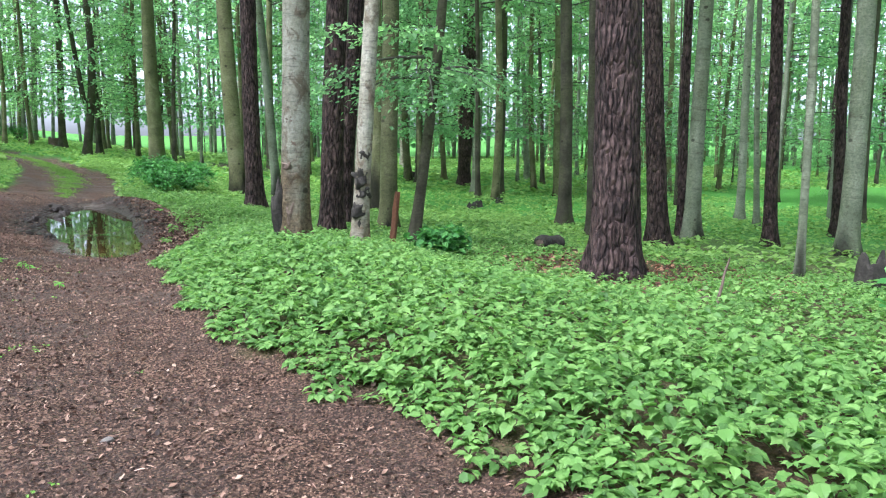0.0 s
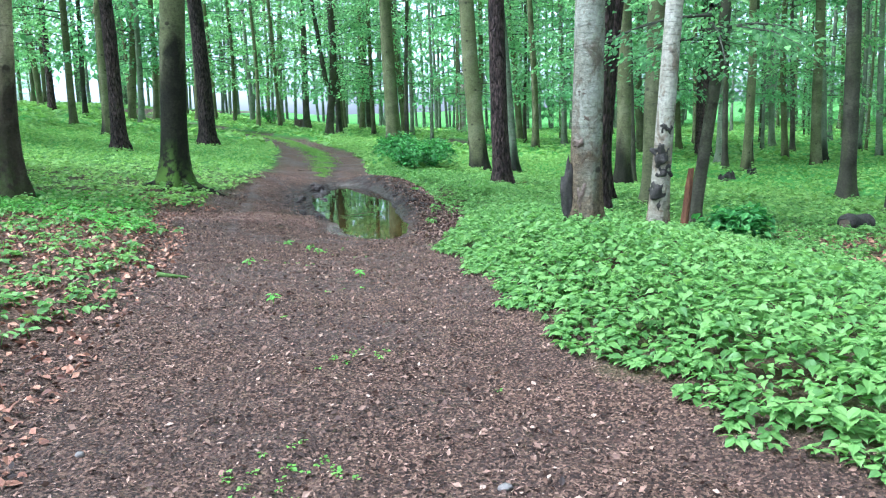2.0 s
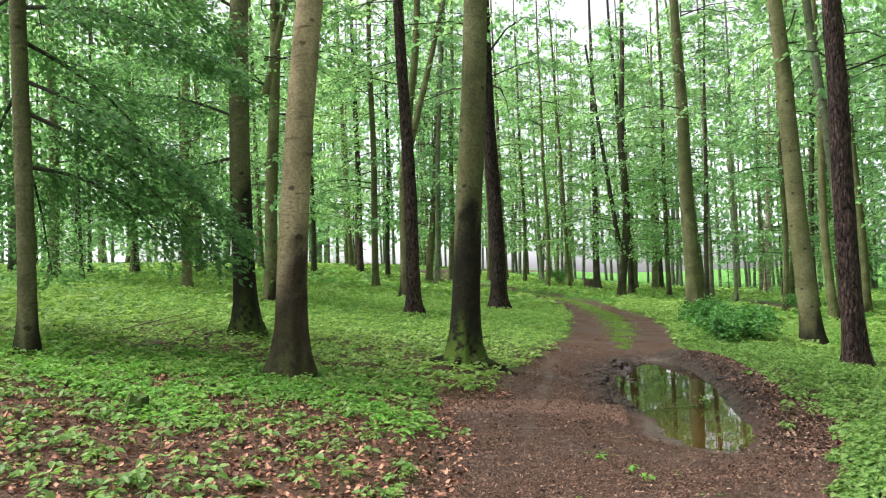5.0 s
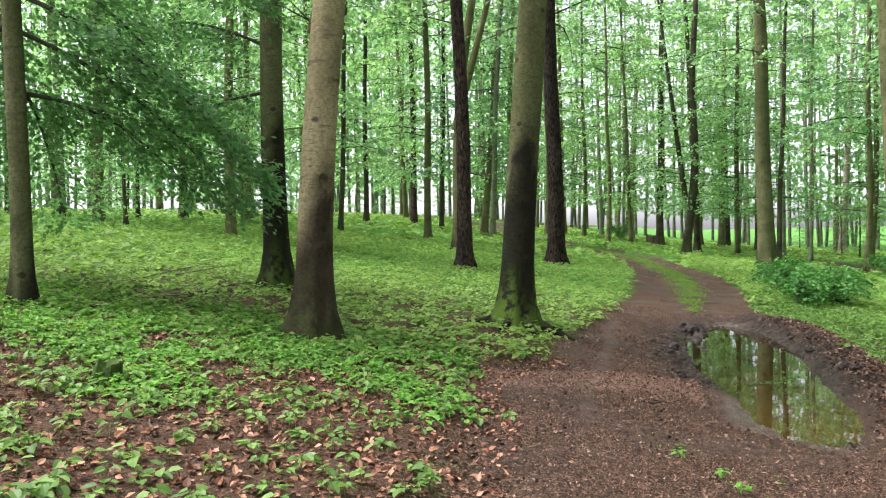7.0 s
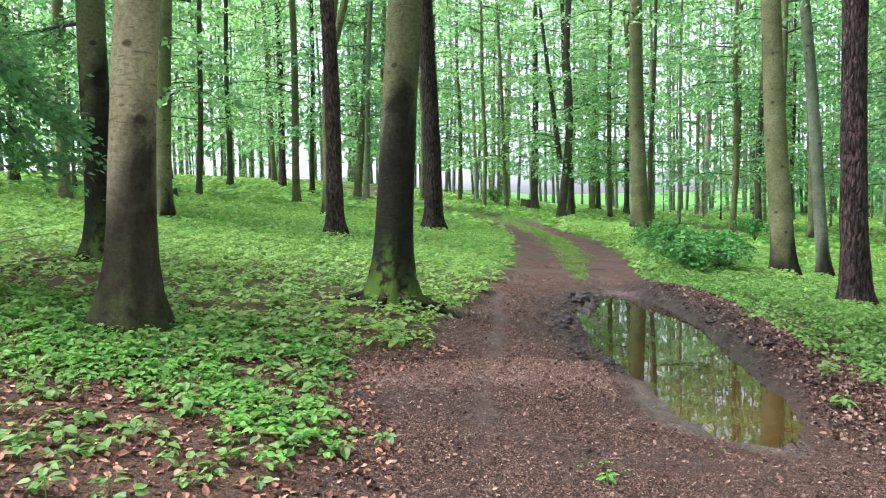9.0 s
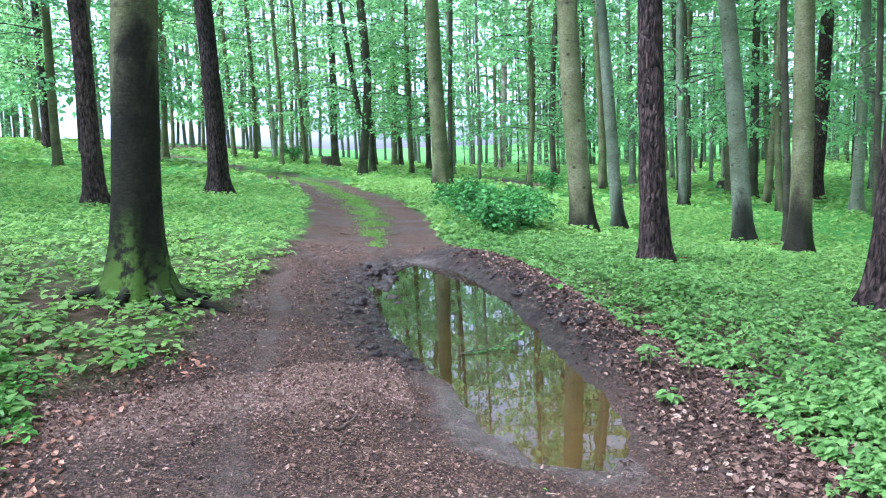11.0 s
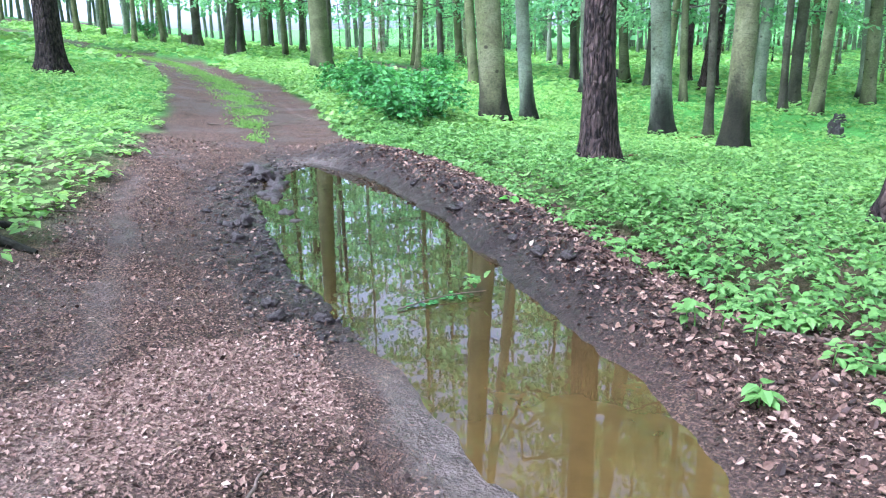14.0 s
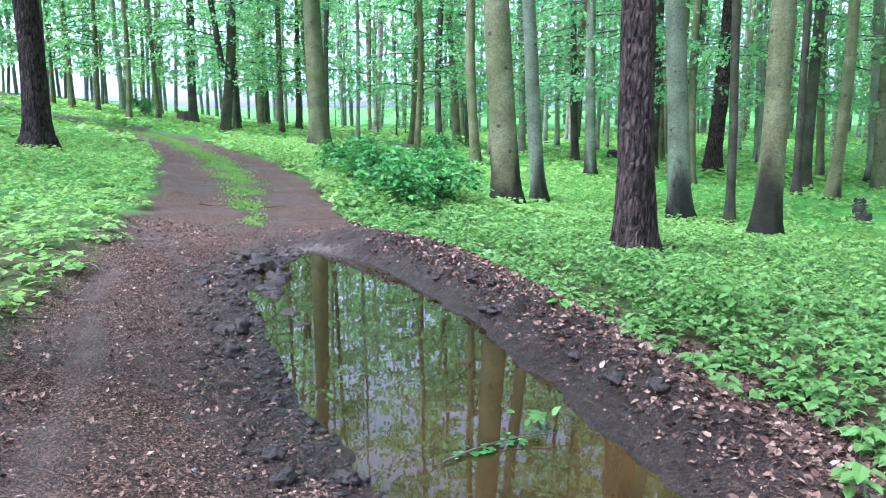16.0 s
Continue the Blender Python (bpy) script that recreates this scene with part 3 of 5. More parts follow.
def crown_meshes(seed, z0, z1, reach, n_branch, per, size, flat=0.35):
    """Limbs and their layered sprays of leaves, between two heights round a trunk."""
    g = np.random.default_rng(seed)
    limbs, pos, yaw, pit, siz = [], [], [], [], []
    for b in range(n_branch):
        hb = z0 + (z1 - z0) * g.uniform(0, 1) ** 0.85
        az = g.uniform(0, 2 * np.pi)
        ln = reach * g.uniform(0.55, 1.15) * (1.0 - 0.45 * ((hb - z0) / (z1 - z0)) ** 2)
        up = g.uniform(0.0, 0.45)
        k = np.linspace(0, 1, 4)
        rad_, hz = k * ln, hb + up * ln * k - (0.25 + up * 0.55) * ln * k ** 2
        swerve = az + g.normal(0, 0.25) * k
        pts = np.stack([rad_ * np.cos(swerve), rad_ * np.sin(swerve), hz], -1)
        limbs.append(tube(pts, 0.026 * (ln / 3) * (1 - 0.85 * k) + 0.003, 3))
        u = g.uniform(0.18, 1.0, per) ** 0.8
        side = g.normal(0, 0.2, per) * ln * (1.1 - 0.55 * u)
        rr = u * ln + g.normal(0, 0.05, per)
        a = az + (swerve[-1] - az) * u
        px, py = rr * np.cos(a) - side * np.sin(a), rr * np.sin(a) + side * np.cos(a)
        pz = hb + up * ln * u - (0.25 + up * 0.55) * ln * u ** 2 - 0.22 * np.abs(side) + g.normal(0, 0.09 * flat * 3, per)
        pos.append(np.stack([px, py, pz], -1))
        yaw.append(a + np.sign(side) * g.uniform(0.2, 1.3, per))
        pit.append(g.normal(-0.3, 0.5, per))
        siz.append(size * g.uniform(0.6, 1.25, per))
    pos, yaw, pit, siz = (np.concatenate(v) for v in (pos, yaw, pit, siz))
    lv, lf = leaf_cloud(pos, yaw, pit, siz, 1.15, g.normal(0, 0.6, len(pos)), True)
    bv, bf = joined(limbs)
    v, f = joined([(lv, lf), (bv, bf)])
    me = build_mesh("crown", v, f, M_CROWN)
    me.materials.append(M_BRANCH)
    me.polygons.foreach_set("material_index", np.repeat([0, 1], [len(lf), len(bf)]).astype(np.int32))
    return me


CROWNS = {
    "high": [crown_meshes(s, 8.0, 23, 4.4, 30, 44, 0.27) for s in (11, 12, 13)],
    "mid": [crown_meshes(s, 2.6, 18, 3.6, 50, 80, 0.205) for s in (21, 22, 23)],
    "low": [crown_meshes(s, 0.8, 9.5, 2.9, 38, 70, 0.165) for s in (31, 32)],
    "top": [crown_meshes(s, 15, 25, 4.0, 24, 30, 0.36) for s in (41, 42)],
    "sprig": [crown_meshes(s, 4.0, 9, 2.8, 9, 130, 0.17) for s in (51,)],
}
TREE_LABEL = {"beech": "green-grey smooth-barked beech tree rising from low herbs", "grey": "tall pale grey beech tree standing in the green undergrowth",
              "tan": "leaning ringed beech with tan-grey bark tinted as if sunlit", "dark": "slim dark wet-barked tree standing in the green undergrowth", "pale": "pale cream-grey beech with scarred bark beside the track",
              "pine": "tall pine tree with dark red-brown plated bark"}
tree_count = 0


def dress(tree, style, turn, scale=1.0):
    ob = part("crown", CROWNS[style][tree_count % len(CROWNS[style])], tree)
    ob.matrix_basis = pose(0, 0, 0, 0, 0, turn) @ Matrix.Diagonal((scale, scale, scale, 1))
    return tree


def tree(kind, x, y, r, lean=(0, 0), bend=(0, 0), tall=23, style="high", wet=0.0, moss=0.0, label="", sides=22, rings=34, flare=0.55):
    global tree_count
    tree_count += 1
    name = "pine_tree" if kind == "pine" else "beech_tree"
    ob = new(name)
    ob.matrix_basis = pose(x, y, at_ground(x, y))
    tagged(ob, label or TREE_LABEL[kind], "tree", "forest trees")
    part("trunk", trunk_mesh(kind, r, tall, lean, bend, tree_count, wet, moss, sides, rings, flare), ob)
    if style:
        dress(ob, style, tree_count * 77 % 360, tall / 24)
    return ob


tree("beech", -7.50, 12.40, 0.105, (-0.004, -0.001), style="high", wet=0.6, bend=(0.05, 0))
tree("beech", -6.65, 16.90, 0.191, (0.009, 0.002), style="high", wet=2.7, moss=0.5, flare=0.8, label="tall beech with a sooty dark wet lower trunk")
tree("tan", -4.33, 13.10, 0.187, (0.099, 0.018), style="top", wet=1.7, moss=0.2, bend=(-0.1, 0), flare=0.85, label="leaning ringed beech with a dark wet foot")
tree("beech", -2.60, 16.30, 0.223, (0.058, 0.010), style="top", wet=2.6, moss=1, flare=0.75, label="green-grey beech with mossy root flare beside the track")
tree("pine", -5.50, 25.80, 0.194, (-0.015, -0.003), style="high")
tree("pine", -3.70, 31.50, 0.270, (-0.013, -0.002), style="high")
tree("beech", -7.32, 32.41, 0.179, (0.074, 0.013), style="high", wet=0.6, bend=(-0.2, 0))
tree("beech", -13.00, 26.60, 0.142, (0.023, 0.004), style="mid")
tree("beech", -9.65, 25.30, 0.180, (0.041, 0.007), style="mid", wet=0.5)
tree("beech", -9.60, 36.80, 0.147, (0.007, 0.001), style="mid")
tree("beech", -9.10, 46.00, 0.186, (0.087, 0.016), style="mid")
tree("dark", -12.80, 35.00, 0.102, (0.045, 0.011), style="mid")
tree("dark", -15.50, 45.40, 0.136, (0.014, 0.004), style="mid")
tree("beech", -17.00, 57.50, 0.175, (-0.026, -0.007), style="mid")
tree("beech", -16.90, 35.00, 0.140, (0.006, 0.001), style="mid")
tree("dark", -11.40, 46.00, 0.120, (0.026, 0.007), style="mid")
tree("beech", -17.90, 27.00, 0.161, (0.005, 0.001), style="mid")
tree("beech", -8.40, 49.00, 0.156, (0.043, -0.009), style="mid")
tree("grey", -8.40, 44.50, 0.149, (0.053, -0.011), style="mid")
tree("beech", 4.30, 42.20, 0.358, (-0.017, -0.003), style="high", wet=0.5)
tree("dark", 6.20, 51.50, 0.131, (0.038, 0.007), style="mid")
tree("dark", 0.09, 60.00, 0.238, (0.017, 0.003), style="mid")
tree("dark", 1.35, 51.00, 0.232, (0.045, 0.008), style="mid", bend=(0.25, 0))
tree("dark", 2.20, 55.00, 0.179, (-0.038, -0.007), style="mid")
tree("beech", 4.80, 70.00, 0.231, (0.031, 0.006), style="mid")
tree("dark", 7.20, 68.00, 0.200, (0.022, 0.004), style="mid")
tree("grey", -2.10, 75.00, 0.227, (0.047, 0.008), style="mid")
tree("pale", 15.00, 77.00, 0.298, (0.056, 0.010), style="high", label="slender pale leaning tree far among the trunks")
tree("dark", 11.90, 50.50, 0.167, (0.023, -0.005), style="mid", bend=(-0.2, 0))
tree("beech", 15.50, 58.00, 0.234, (-0.071, 0.015), style="mid")
tree("beech", 8.00, 66.00, 0.269, (-0.071, 0.024), style="mid")
tree("dark", 5.80, 75.00, 0.198, (-0.010, 0.003), style="mid")
tree("beech", -2.80, 95.00, 0.387, (0.071, -0.024), style="mid")
tree("beech", 5.12, 25.75, 0.255, (-0.051, 0.017), style="high", wet=1.0, label="stout olive-grey beech among green herbs")
tree("pine", 4.42, 20.10, 0.204, (-0.017, 0.006), style="high", sides=40, rings=60, label="big pine with deeply plated red-brown bark")
tree("grey", 6.90, 28.00, 0.156, (-0.077, 0.026), style="high", wet=0.8)
tree("grey", 9.60, 26.50, 0.226, (-0.083, 0.027), style="high", wet=1.1)
tree("beech", 8.60, 22.70, 0.203, (-0.001, 0.000), style="top", wet=1.3, label="leaning green-stained beech with a hollow foot")
tree("dark", 10.20, 25.70, 0.090, (-0.023, 0.008), style="high")
tree("grey", 12.00, 35.00, 0.158, (-0.017, 0.006), style="mid", wet=0.8)
tree("dark", 16.20, 44.00, 0.154, (-0.039, 0.013), style="mid")
tree("dark", 16.00, 30.10, 0.106, (-0.021, 0.007), style="high")
tree("grey", 23.20, 34.20, 0.206, (-0.065, 0.022), style="mid", wet=0.8)
tree("grey", 15.80, 49.00, 0.173, (-0.021, 0.007), style="mid")
tree("pale", 27.50, 66.00, 0.215, (-0.071, 0.024), style="high")
tree("beech", 21.80, 45.70, 0.168, (-0.039, 0.013), style="mid")
tree("pine", 22.30, 44.20, 0.203, (0.016, -0.005), style="top")
tree("grey", 23.80, 46.50, 0.174, (0.071, -0.024), style="high")
tree("grey", 28.80, 47.00, 0.183, (-0.063, 0.013), style="mid")
tree("dark", 26.40, 41.30, 0.131, (-0.048, 0.010), style="high")
tree("pine", 6.00, 7.95, 0.262, (-0.022, 0.010), style="top", sides=40, rings=60, label="big pine with rough red-brown bark near the track")
tree("pale", 2.47, 9.25, 0.151, (0.039, -0.018), style="top", wet=1.0, sides=32, rings=50)
tree("pale", 3.15, 8.95, 0.087, (0.071, -0.034), style="top", wet=0.4, label="slim pale beech with black burls on its trunk")
tree("pine", 4.35, 13.70, 0.188, (0.032, -0.015), style="top")
tree("beech", 5.98, 15.06, 0.169, (0.002, -0.001), style="top", wet=0.3)
tree("dark", 5.15, 11.90, 0.085, (0.068, -0.032), style="sprig", bend=(0.12, 0), tall=14, label="slim leaning young beech with low leafy twigs")
tree("dark", 11.60, 17.20, 0.159, (-0.016, 0.008), style="high")
tree("dark", 9.90, 13.80, 0.088, (-0.010, 0.005), style="high")
tree("pine", 10.41, 12.32, 0.180, (-0.049, 0.024), style="top")
tree("pine", 13.16, 14.67, 0.113, (-0.013, 0.006), style="top")
tree("grey", 12.56, 13.66, 0.162, (0.006, -0.003), style="high", wet=0.3)
tree("pine", 13.25, 12.12, 0.128, (-0.039, 0.019), style="top")
tree("grey", 8.67, 7.54, 0.051, (-0.023, 0.011), style="high", wet=0.5)
tree("grey", 13.31, 10.43, 0.175, (0.003, -0.001), style="high", wet=0.4)
tree("pine", 17.86, 14.22, 0.130, (-0.024, 0.011), style="top")
tree("dark", 24.04, 18.11, 0.132, (-0.004, 0.002), style="high")
tree("dark", 18.30, 32.30, 0.184, (0.006, -0.003), style="mid")
tree("grey", 17.30, 32.80, 0.184, (0.009, -0.004), style="high")
tree("pine", 19.80, 39.00, 0.310, (0.045, -0.021), style="top")
tree("dark", 17.40, 39.70, 0.184, (0.012, -0.006), style="mid")
tree("grey", 20.00, 19.50, 0.130, (-0.002, 0.001), style="high")
tree("grey", 18.50, 17.40, 0.084, (-0.040, 0.019), style="high")
tree("pine", 5.32, 16.07, 0.178, (0.070, -0.027), style="top", flare=0.9, label="dark leaning pine with a flared foot by the bank")


# the wood beyond, mostly set out at random with clear ground kept round the track


def clear_ground(x, y):
    if -15 < x < 8 and -4 < y < 50 or 8 <= x < 14 and 0 < y < 31 or 14 <= x < 24 and 4 < y < 22:
        return True
    l, r = edges(np.array([y]))
    return bool(l[0] - 2.5 < x < r[0] + 2.5) or abs(x) < 6 and y < 0


def far_woods():
    g = np.random.default_rng(5)
    spots, protos = [], []
    for kind, style, r in (("grey", "high", 0.15), ("beech", "high", 0.18), ("dark", "mid", 0.1), ("beech", "mid", 0.14), ("dark", "low", 0.06), ("pine", "top", 0.17), ("grey", "high", 0.11), ("beech", "low", 0.07)):
        protos.append((kind, style, r))
    made = {}
    tries = 0
    while len(spots) < 235 and tries < 9000:
        tries += 1
        x, y = g.uniform(-55, 72), g.uniform(-22, 98)
        left_edge = -24 - 0.1 * y
        if x < left_edge - 14 or (x < 14 and y > 88) or clear_ground(x, y):
            continue
        # trees at y < 0 are unseen, added to close the canopy overhead
        if y < 0 and g.uniform() < 0.5 or x > 40 and y < 10 and g.uniform() < 0.6:
            continue
        gap = 3.0 if x > 12 else 4.2
        if any((x - a) ** 2 + (y - b) ** 2 < gap * gap for a, b in spots):
            continue
        spots.append((x, y))
        if x > 14 and y < 70:
            pick = int(g.choice(8, p=[0.24, 0.13, 0.08, 0.17, 0.08, 0.09, 0.13, 0.08]))
        else:
            pick = int(g.choice(8, p=[0.12, 0.17, 0.07, 0.30, 0.10, 0.02, 0.08, 0.14]))
        kind, style, r = protos[pick]
        s = g.uniform(0.85, 1.2)
        key = (pick, int(g.integers(0, 3)))
        if key not in made:
            lean = (g.normal(0, 0.02), g.normal(0, 0.02))
            made[key] = tree(kind, x, y, r, lean, (g.normal(0, 0.12), 0), 12 if style == "low" else 24, style, 0.3, 0, "", 12, 18)
        else:
            copy_thing(made[key], pose(x, y, at_ground(x, y), 0, 0, g.uniform(0, 360)) @ Matrix.Diagonal((s, s, g.uniform(0.9, 1.1), 1)))
    # placed by hand to cover sky gaps in the camera's view
    for x, y, style in ((-5, 61, "mid"), (-9.5, 70, "mid"), (-7, 88, "mid"), (-12, 60, "low"), (-20, 66, "mid"), (-24, 76, "mid"), (-20, 40, "mid"), (-7, 56, "high"), (-3.2, 57.5, "high"), (-10.5, 63, "high"), (-8, 66, "mid")):
        tree("beech", x, y, 0.13, (0, 0), (0.1, 0), 13 if style == "low" else 22, style, 0, 0, "", 12, 18)
    for n in range(44):
        if n < 16:
            x, y = g.uniform(-42, 14), g.uniform(50, 92)
        elif n < 30:
            x, y = g.uniform(-28, -15), g.uniform(16, 44)
        else:
            x, y = g.uniform(26, 60), g.uniform(25, 60)
        l, r = edges(np.array([y]))
        if l[0] - 2 < x < r[0] + 2:
            continue
        proto = made[[k for k in made if k[0] in (4, 7)][n % 3]]
        s = g.uniform(0.8, 1.3)
        copy_thing(proto, pose(x, y, at_ground(x, y), 0, 0, g.uniform(0, 360)) @ Matrix.Diagonal((s, s, s, 1)))


far_woods()


def distant_edge():
    """The wood's far side, leaf clumps and stems that run together."""
    g = np.random.default_rng(9)
    stems, pos = [], []
    for k in range(420):
        a = g.uniform(-0.95, 1.75)
        rad = g.uniform(82, 125)
        x, y = rad * math.sin(a), 8 + rad * math.cos(a)
        z = at_ground(x, y)
        stems.append(tube([(x, y, z - 0.3), (x + g.normal(0, 0.4), y, z + 9), (x + g.normal(0, 0.6), y, z + 29)], (0.2, 0.15, 0.03), 5))
        n = 110 if -0.1 < a < 0.14 else 190
        low = 1.5 if a > 0.3 else 3.0
        h = low + (31 - low) * g.uniform(0, 1, n)
        sp = g.uniform(0.5, 4.5, n)
        aa = g.uniform(0, 6.28, n)
        pos.append(np.stack([x + sp * np.cos(aa), y + sp * np.sin(aa), z + h], -1))
    pos = np.concatenate(pos)
    n = len(pos)
    v, f = leaf_cloud(pos, g.uniform(0, 6.28, n), g.normal(-0.2, 0.7, n), g.uniform(0.5, 1.1, n), 1.1, g.normal(0, 0.8, n), True)
    woods = tagged(new("distant_woods"), "hazy far edge of the beech wood", "woods", kind="stuff")
    tagged(part("foliage", build_mesh("foliage", v, f, M_CROWN), woods), kind="stuff")
    v, f = joined(stems)
    tagged(part("stems", build_mesh("stems", v, f, BARK["grey"], True), woods), kind="stuff")


distant_edge()


# ---- undergrowth ----


def herbs(name, x, y, tall, leaves, size, mat, label, category="undergrowth", simple_shape=False, stems=False, pointed=False):
    """A cover of small leafy plants: whorls of leaves at the top of short stems."""
    n = len(x)
    z = height(x, y)
    tall, size = np.broadcast_to(tall, (n,)), np.broadcast_to(size, (n,))
    idx = np.repeat(np.arange(n), leaves)
    lean_a, lean_r = rng.uniform(0, 6.28, n), rng.uniform(0, 0.3, n) * tall
    tx, ty = x + lean_r * np.cos(lean_a), y + lean_r * np.sin(lean_a)
    tier = rng.uniform(0.55, 1.05, len(idx))
    ang = rng.uniform(0, 6.28, n)[idx] + np.tile(np.arange(leaves) * 2.4, n) + rng.normal(0, 0.25, len(idx))
    off = size[idx] * rng.uniform(0.1, 0.5, len(idx))
    pos = np.stack([tx[idx] + off * np.cos(ang), ty[idx] + off * np.sin(ang), z[idx] + tall[idx] * tier], -1)
    v, f = leaf_cloud(pos, ang, rng.normal(-0.16, 0.23, len(idx)), size[idx] * rng.uniform(0.45, 1.2, len(idx)), 1.2 if pointed else 1.32, None, simple_shape, pointed)
    if stems:
        base, top = np.stack([x, y, z - 0.02], -1), np.stack([tx, ty, z + tall * 0.95], -1)
        a = np.array([0, 2.1, 4.2])
        ring = 0.003 * np.stack([np.cos(a), np.sin(a), 0 * a], -1)
        sv = np.concatenate([(base[:, None] + ring), (top[:, None] + ring)], 1).reshape(-1, 3)
        sf = np.array([[0, 1, 4, 3], [1, 2, 5, 4], [2, 0, 3, 5]])[None] + (np.arange(n) * 6)[:, None, None]
        v, f = joined([(v, f), (sv, sf.reshape(-1, 4))])
    return tagged(new(name, build_mesh(name, v, f, mat)), label, category, kind="stuff")


def scatter(n, x0, x1, y0, y1):
    return rng.uniform(x0, x1, n), rng.uniform(y0, y1, n)


def keep(mask, *arrays):
    return [a[mask] for a in arrays]


def cover():
    # tall leafy herbs along the bank
    x, y = scatter(20500, 0.6, 9.5, -2, 24)
    l, r = edges(y)
    d = x - r + 0.12 * wave(x, y, 0.4, 2.0)
    bare = np.exp(-((x - 6.6) / 1.6) ** 2 - ((y - 8.6) / 1.3) ** 2) * 1.1
    ok = (d > 0.09) & (rng.uniform(size=len(x)) > bare) & (rng.uniform(size=len(x)) < 1.2 - 0.06 * d)
    x, y, d = keep(ok, x, y, d)
    tall = (0.07 + 0.15 * smooth(0.05, 0.7, d)) * (1 - 0.5 * smooth(1.0, 3.2, d) * smooth(5, 7.5, y)) * rng.uniform(0.6, 1.25, len(x))
    size = 0.064 * (1 - 0.12 * smooth(2, 6, d))
    close = (y < 8.5) & (d < 4) | (y > 12) & (y < 17) & (d < 1.6)
    herbs("bank_herbs", *keep(close, x, y, tall), 9, size[close], M_HERB, "dense knee-low bright green broad-leaved herbs", pointed=True)
    herbs("bank_herbs", *keep(~close, x, y, tall), 9, size[~close], M_HERB, "bright green herbs spreading down from the bank")
    x, y = scatter(9500, 0.7, 5.5, -1, 13)
    l, r = edges(y)
    d = x - r + 0.12 * wave(x, y, 0.4, 2.0)
    x, y, d = keep((d > 0.04) & (d < 1.2 + 1.8 * rng.uniform(size=len(x))), x, y, d)
    herbs("edge_herbs", x, y, (0.05 + 0.14 * smooth(0.05, 0.8, d)) * rng.uniform(0.6, 1.2, len(x)), 8, 0.053, M_HERB, "low bright green herbs crowding the track's edge", pointed=True)
    # scattered plants in the leaf litter
    x, y = scatter(8200, -12, -1.3, -5, 13.5)
    l, r = edges(y)
    ok = (x < l + 0.1 + 0.2 * wave(x, y, 0.5, 1.0)) & (wave(x, y, 0.8, 2.2) + 0.35 * smooth(-2.5, -6, x) + 0.3 * smooth(10.3, 11.8, y) + 0.35 * smooth(9.2, 8.0, y) + rng.uniform(-0.5, 0.5, len(x)) > -0.18)
    x, y = keep(ok, x, y)
    herbs("litter_herbs", x, y, rng.uniform(0.03, 0.1, len(x)), 6, 0.065, M_HERB, "scattered low green herbs growing through brown leaf litter", stems=True)
    # the sunlit band goes on here, painted into the leaf colour
    x, y = scatter(7500, -13, -1.7, 9.0, 14.2)
    l, r = edges(y)
    ok = (x < l + 0.25 * wave(x, y, 0.5, 1.0)) & (wave(x, y, 0.6, 4.2) + 0.5 * smooth(-2.4, -4, x) - 0.9 * smooth(11.6, 9.6, y + 0.5 * wave(x, y, 1.3, 0.4)) - 0.7 * smooth(13.2, 14.2, y) + 0.3 * smooth(11.5, 12.6, y) + rng.uniform(-0.4, 0.4, len(x)) > 0.1)
    x, y = keep(ok, x, y)
    herbs("pale_herbs", x, y, rng.uniform(0.03, 0.1, len(x)), 7, 0.055, M_BRIGHT, "low herbs at the litter's edge, tinted yellow-green as if sunlit", stems=False)
    # the low carpet further in, both sides of the track
    x, y = scatter(24500, -16, 12, 12.0, 36)
    l, r = edges(y)
    ok = ((x < l - 0.02 + 0.2 * wave(x, y, 0.5, 1.0)) | ((x > r + 2.2) & (x > 4))) & (y > 12.0 + 2.0 * rng.uniform(size=len(x)) ** 2)
    x, y = keep(ok, x, y)
    herbs("green_carpet", x, y, rng.uniform(0.04, 0.15, len(x)), 6, 0.095, M_CARPET, "low green herb carpet over the forest floor", simple_shape=True)
    x, y = scatter(9500, 7.5, 30, -10, 34)
    ok = wave(x, y, 2.5, 1.2) + rng.uniform(-0.5, 0.5, len(x)) > -0.35
    x, y = keep(ok, x, y)
    herbs("slope_carpet", x, y, rng.uniform(0.05, 0.17, len(x)), 6, 0.15, M_CARPET, "low green herb carpet on the falling slope", simple_shape=True)
    x, y = scatter(2600, 1.0, 5, 23, 46)
    l, r = edges(y)
    ok = x > r + 0.1
    x, y = keep(ok, x, y)
    herbs("verge_carpet", x, y, rng.uniform(0.08, 0.25, len(x)), 7, 0.13, M_CARPET, "green herbs on the verge of the track", simple_shape=True)
    x, y = scatter(15000, -45, 60, 34, 95)
    l, r = edges(y)
    ok = ((x < l) | (x > r)) & (np.hypot((x - SIDE[0]) / 2.2, (y - SIDE[1]) / 7.0) > 0.9)
    x, y = keep(ok, x, y)
    herbs("far_carpet", x, y, rng.uniform(0.05, 0.22, len(x)), 5, 0.34, M_CARPET, "distant low green cover under the trees", simple_shape=True)
    x, y = scatter(3600, -30, -9, -12, 34)
    herbs("left_carpet", x, y, rng.uniform(0.05, 0.18, len(x)), 6, 0.22, M_CARPET, "low green cover rising under the trees", simple_shape=True)
    # grass along the middle of the track
    n = 12000
    y = rng.uniform(22, 47, n)
    l, r = edges(y)
    x = (l + r) / 2 + 0.1 + rng.normal(0, 0.26, n) * smooth(18, 30, y)
    x, y = keep(wave(x, y, 0.5, 7.0) + rng.uniform(-0.7, 0.7, n) > 0.1 - 0.5 * smooth(26, 36, y), x, y)
    n = len(x)
    z = height(x, y)
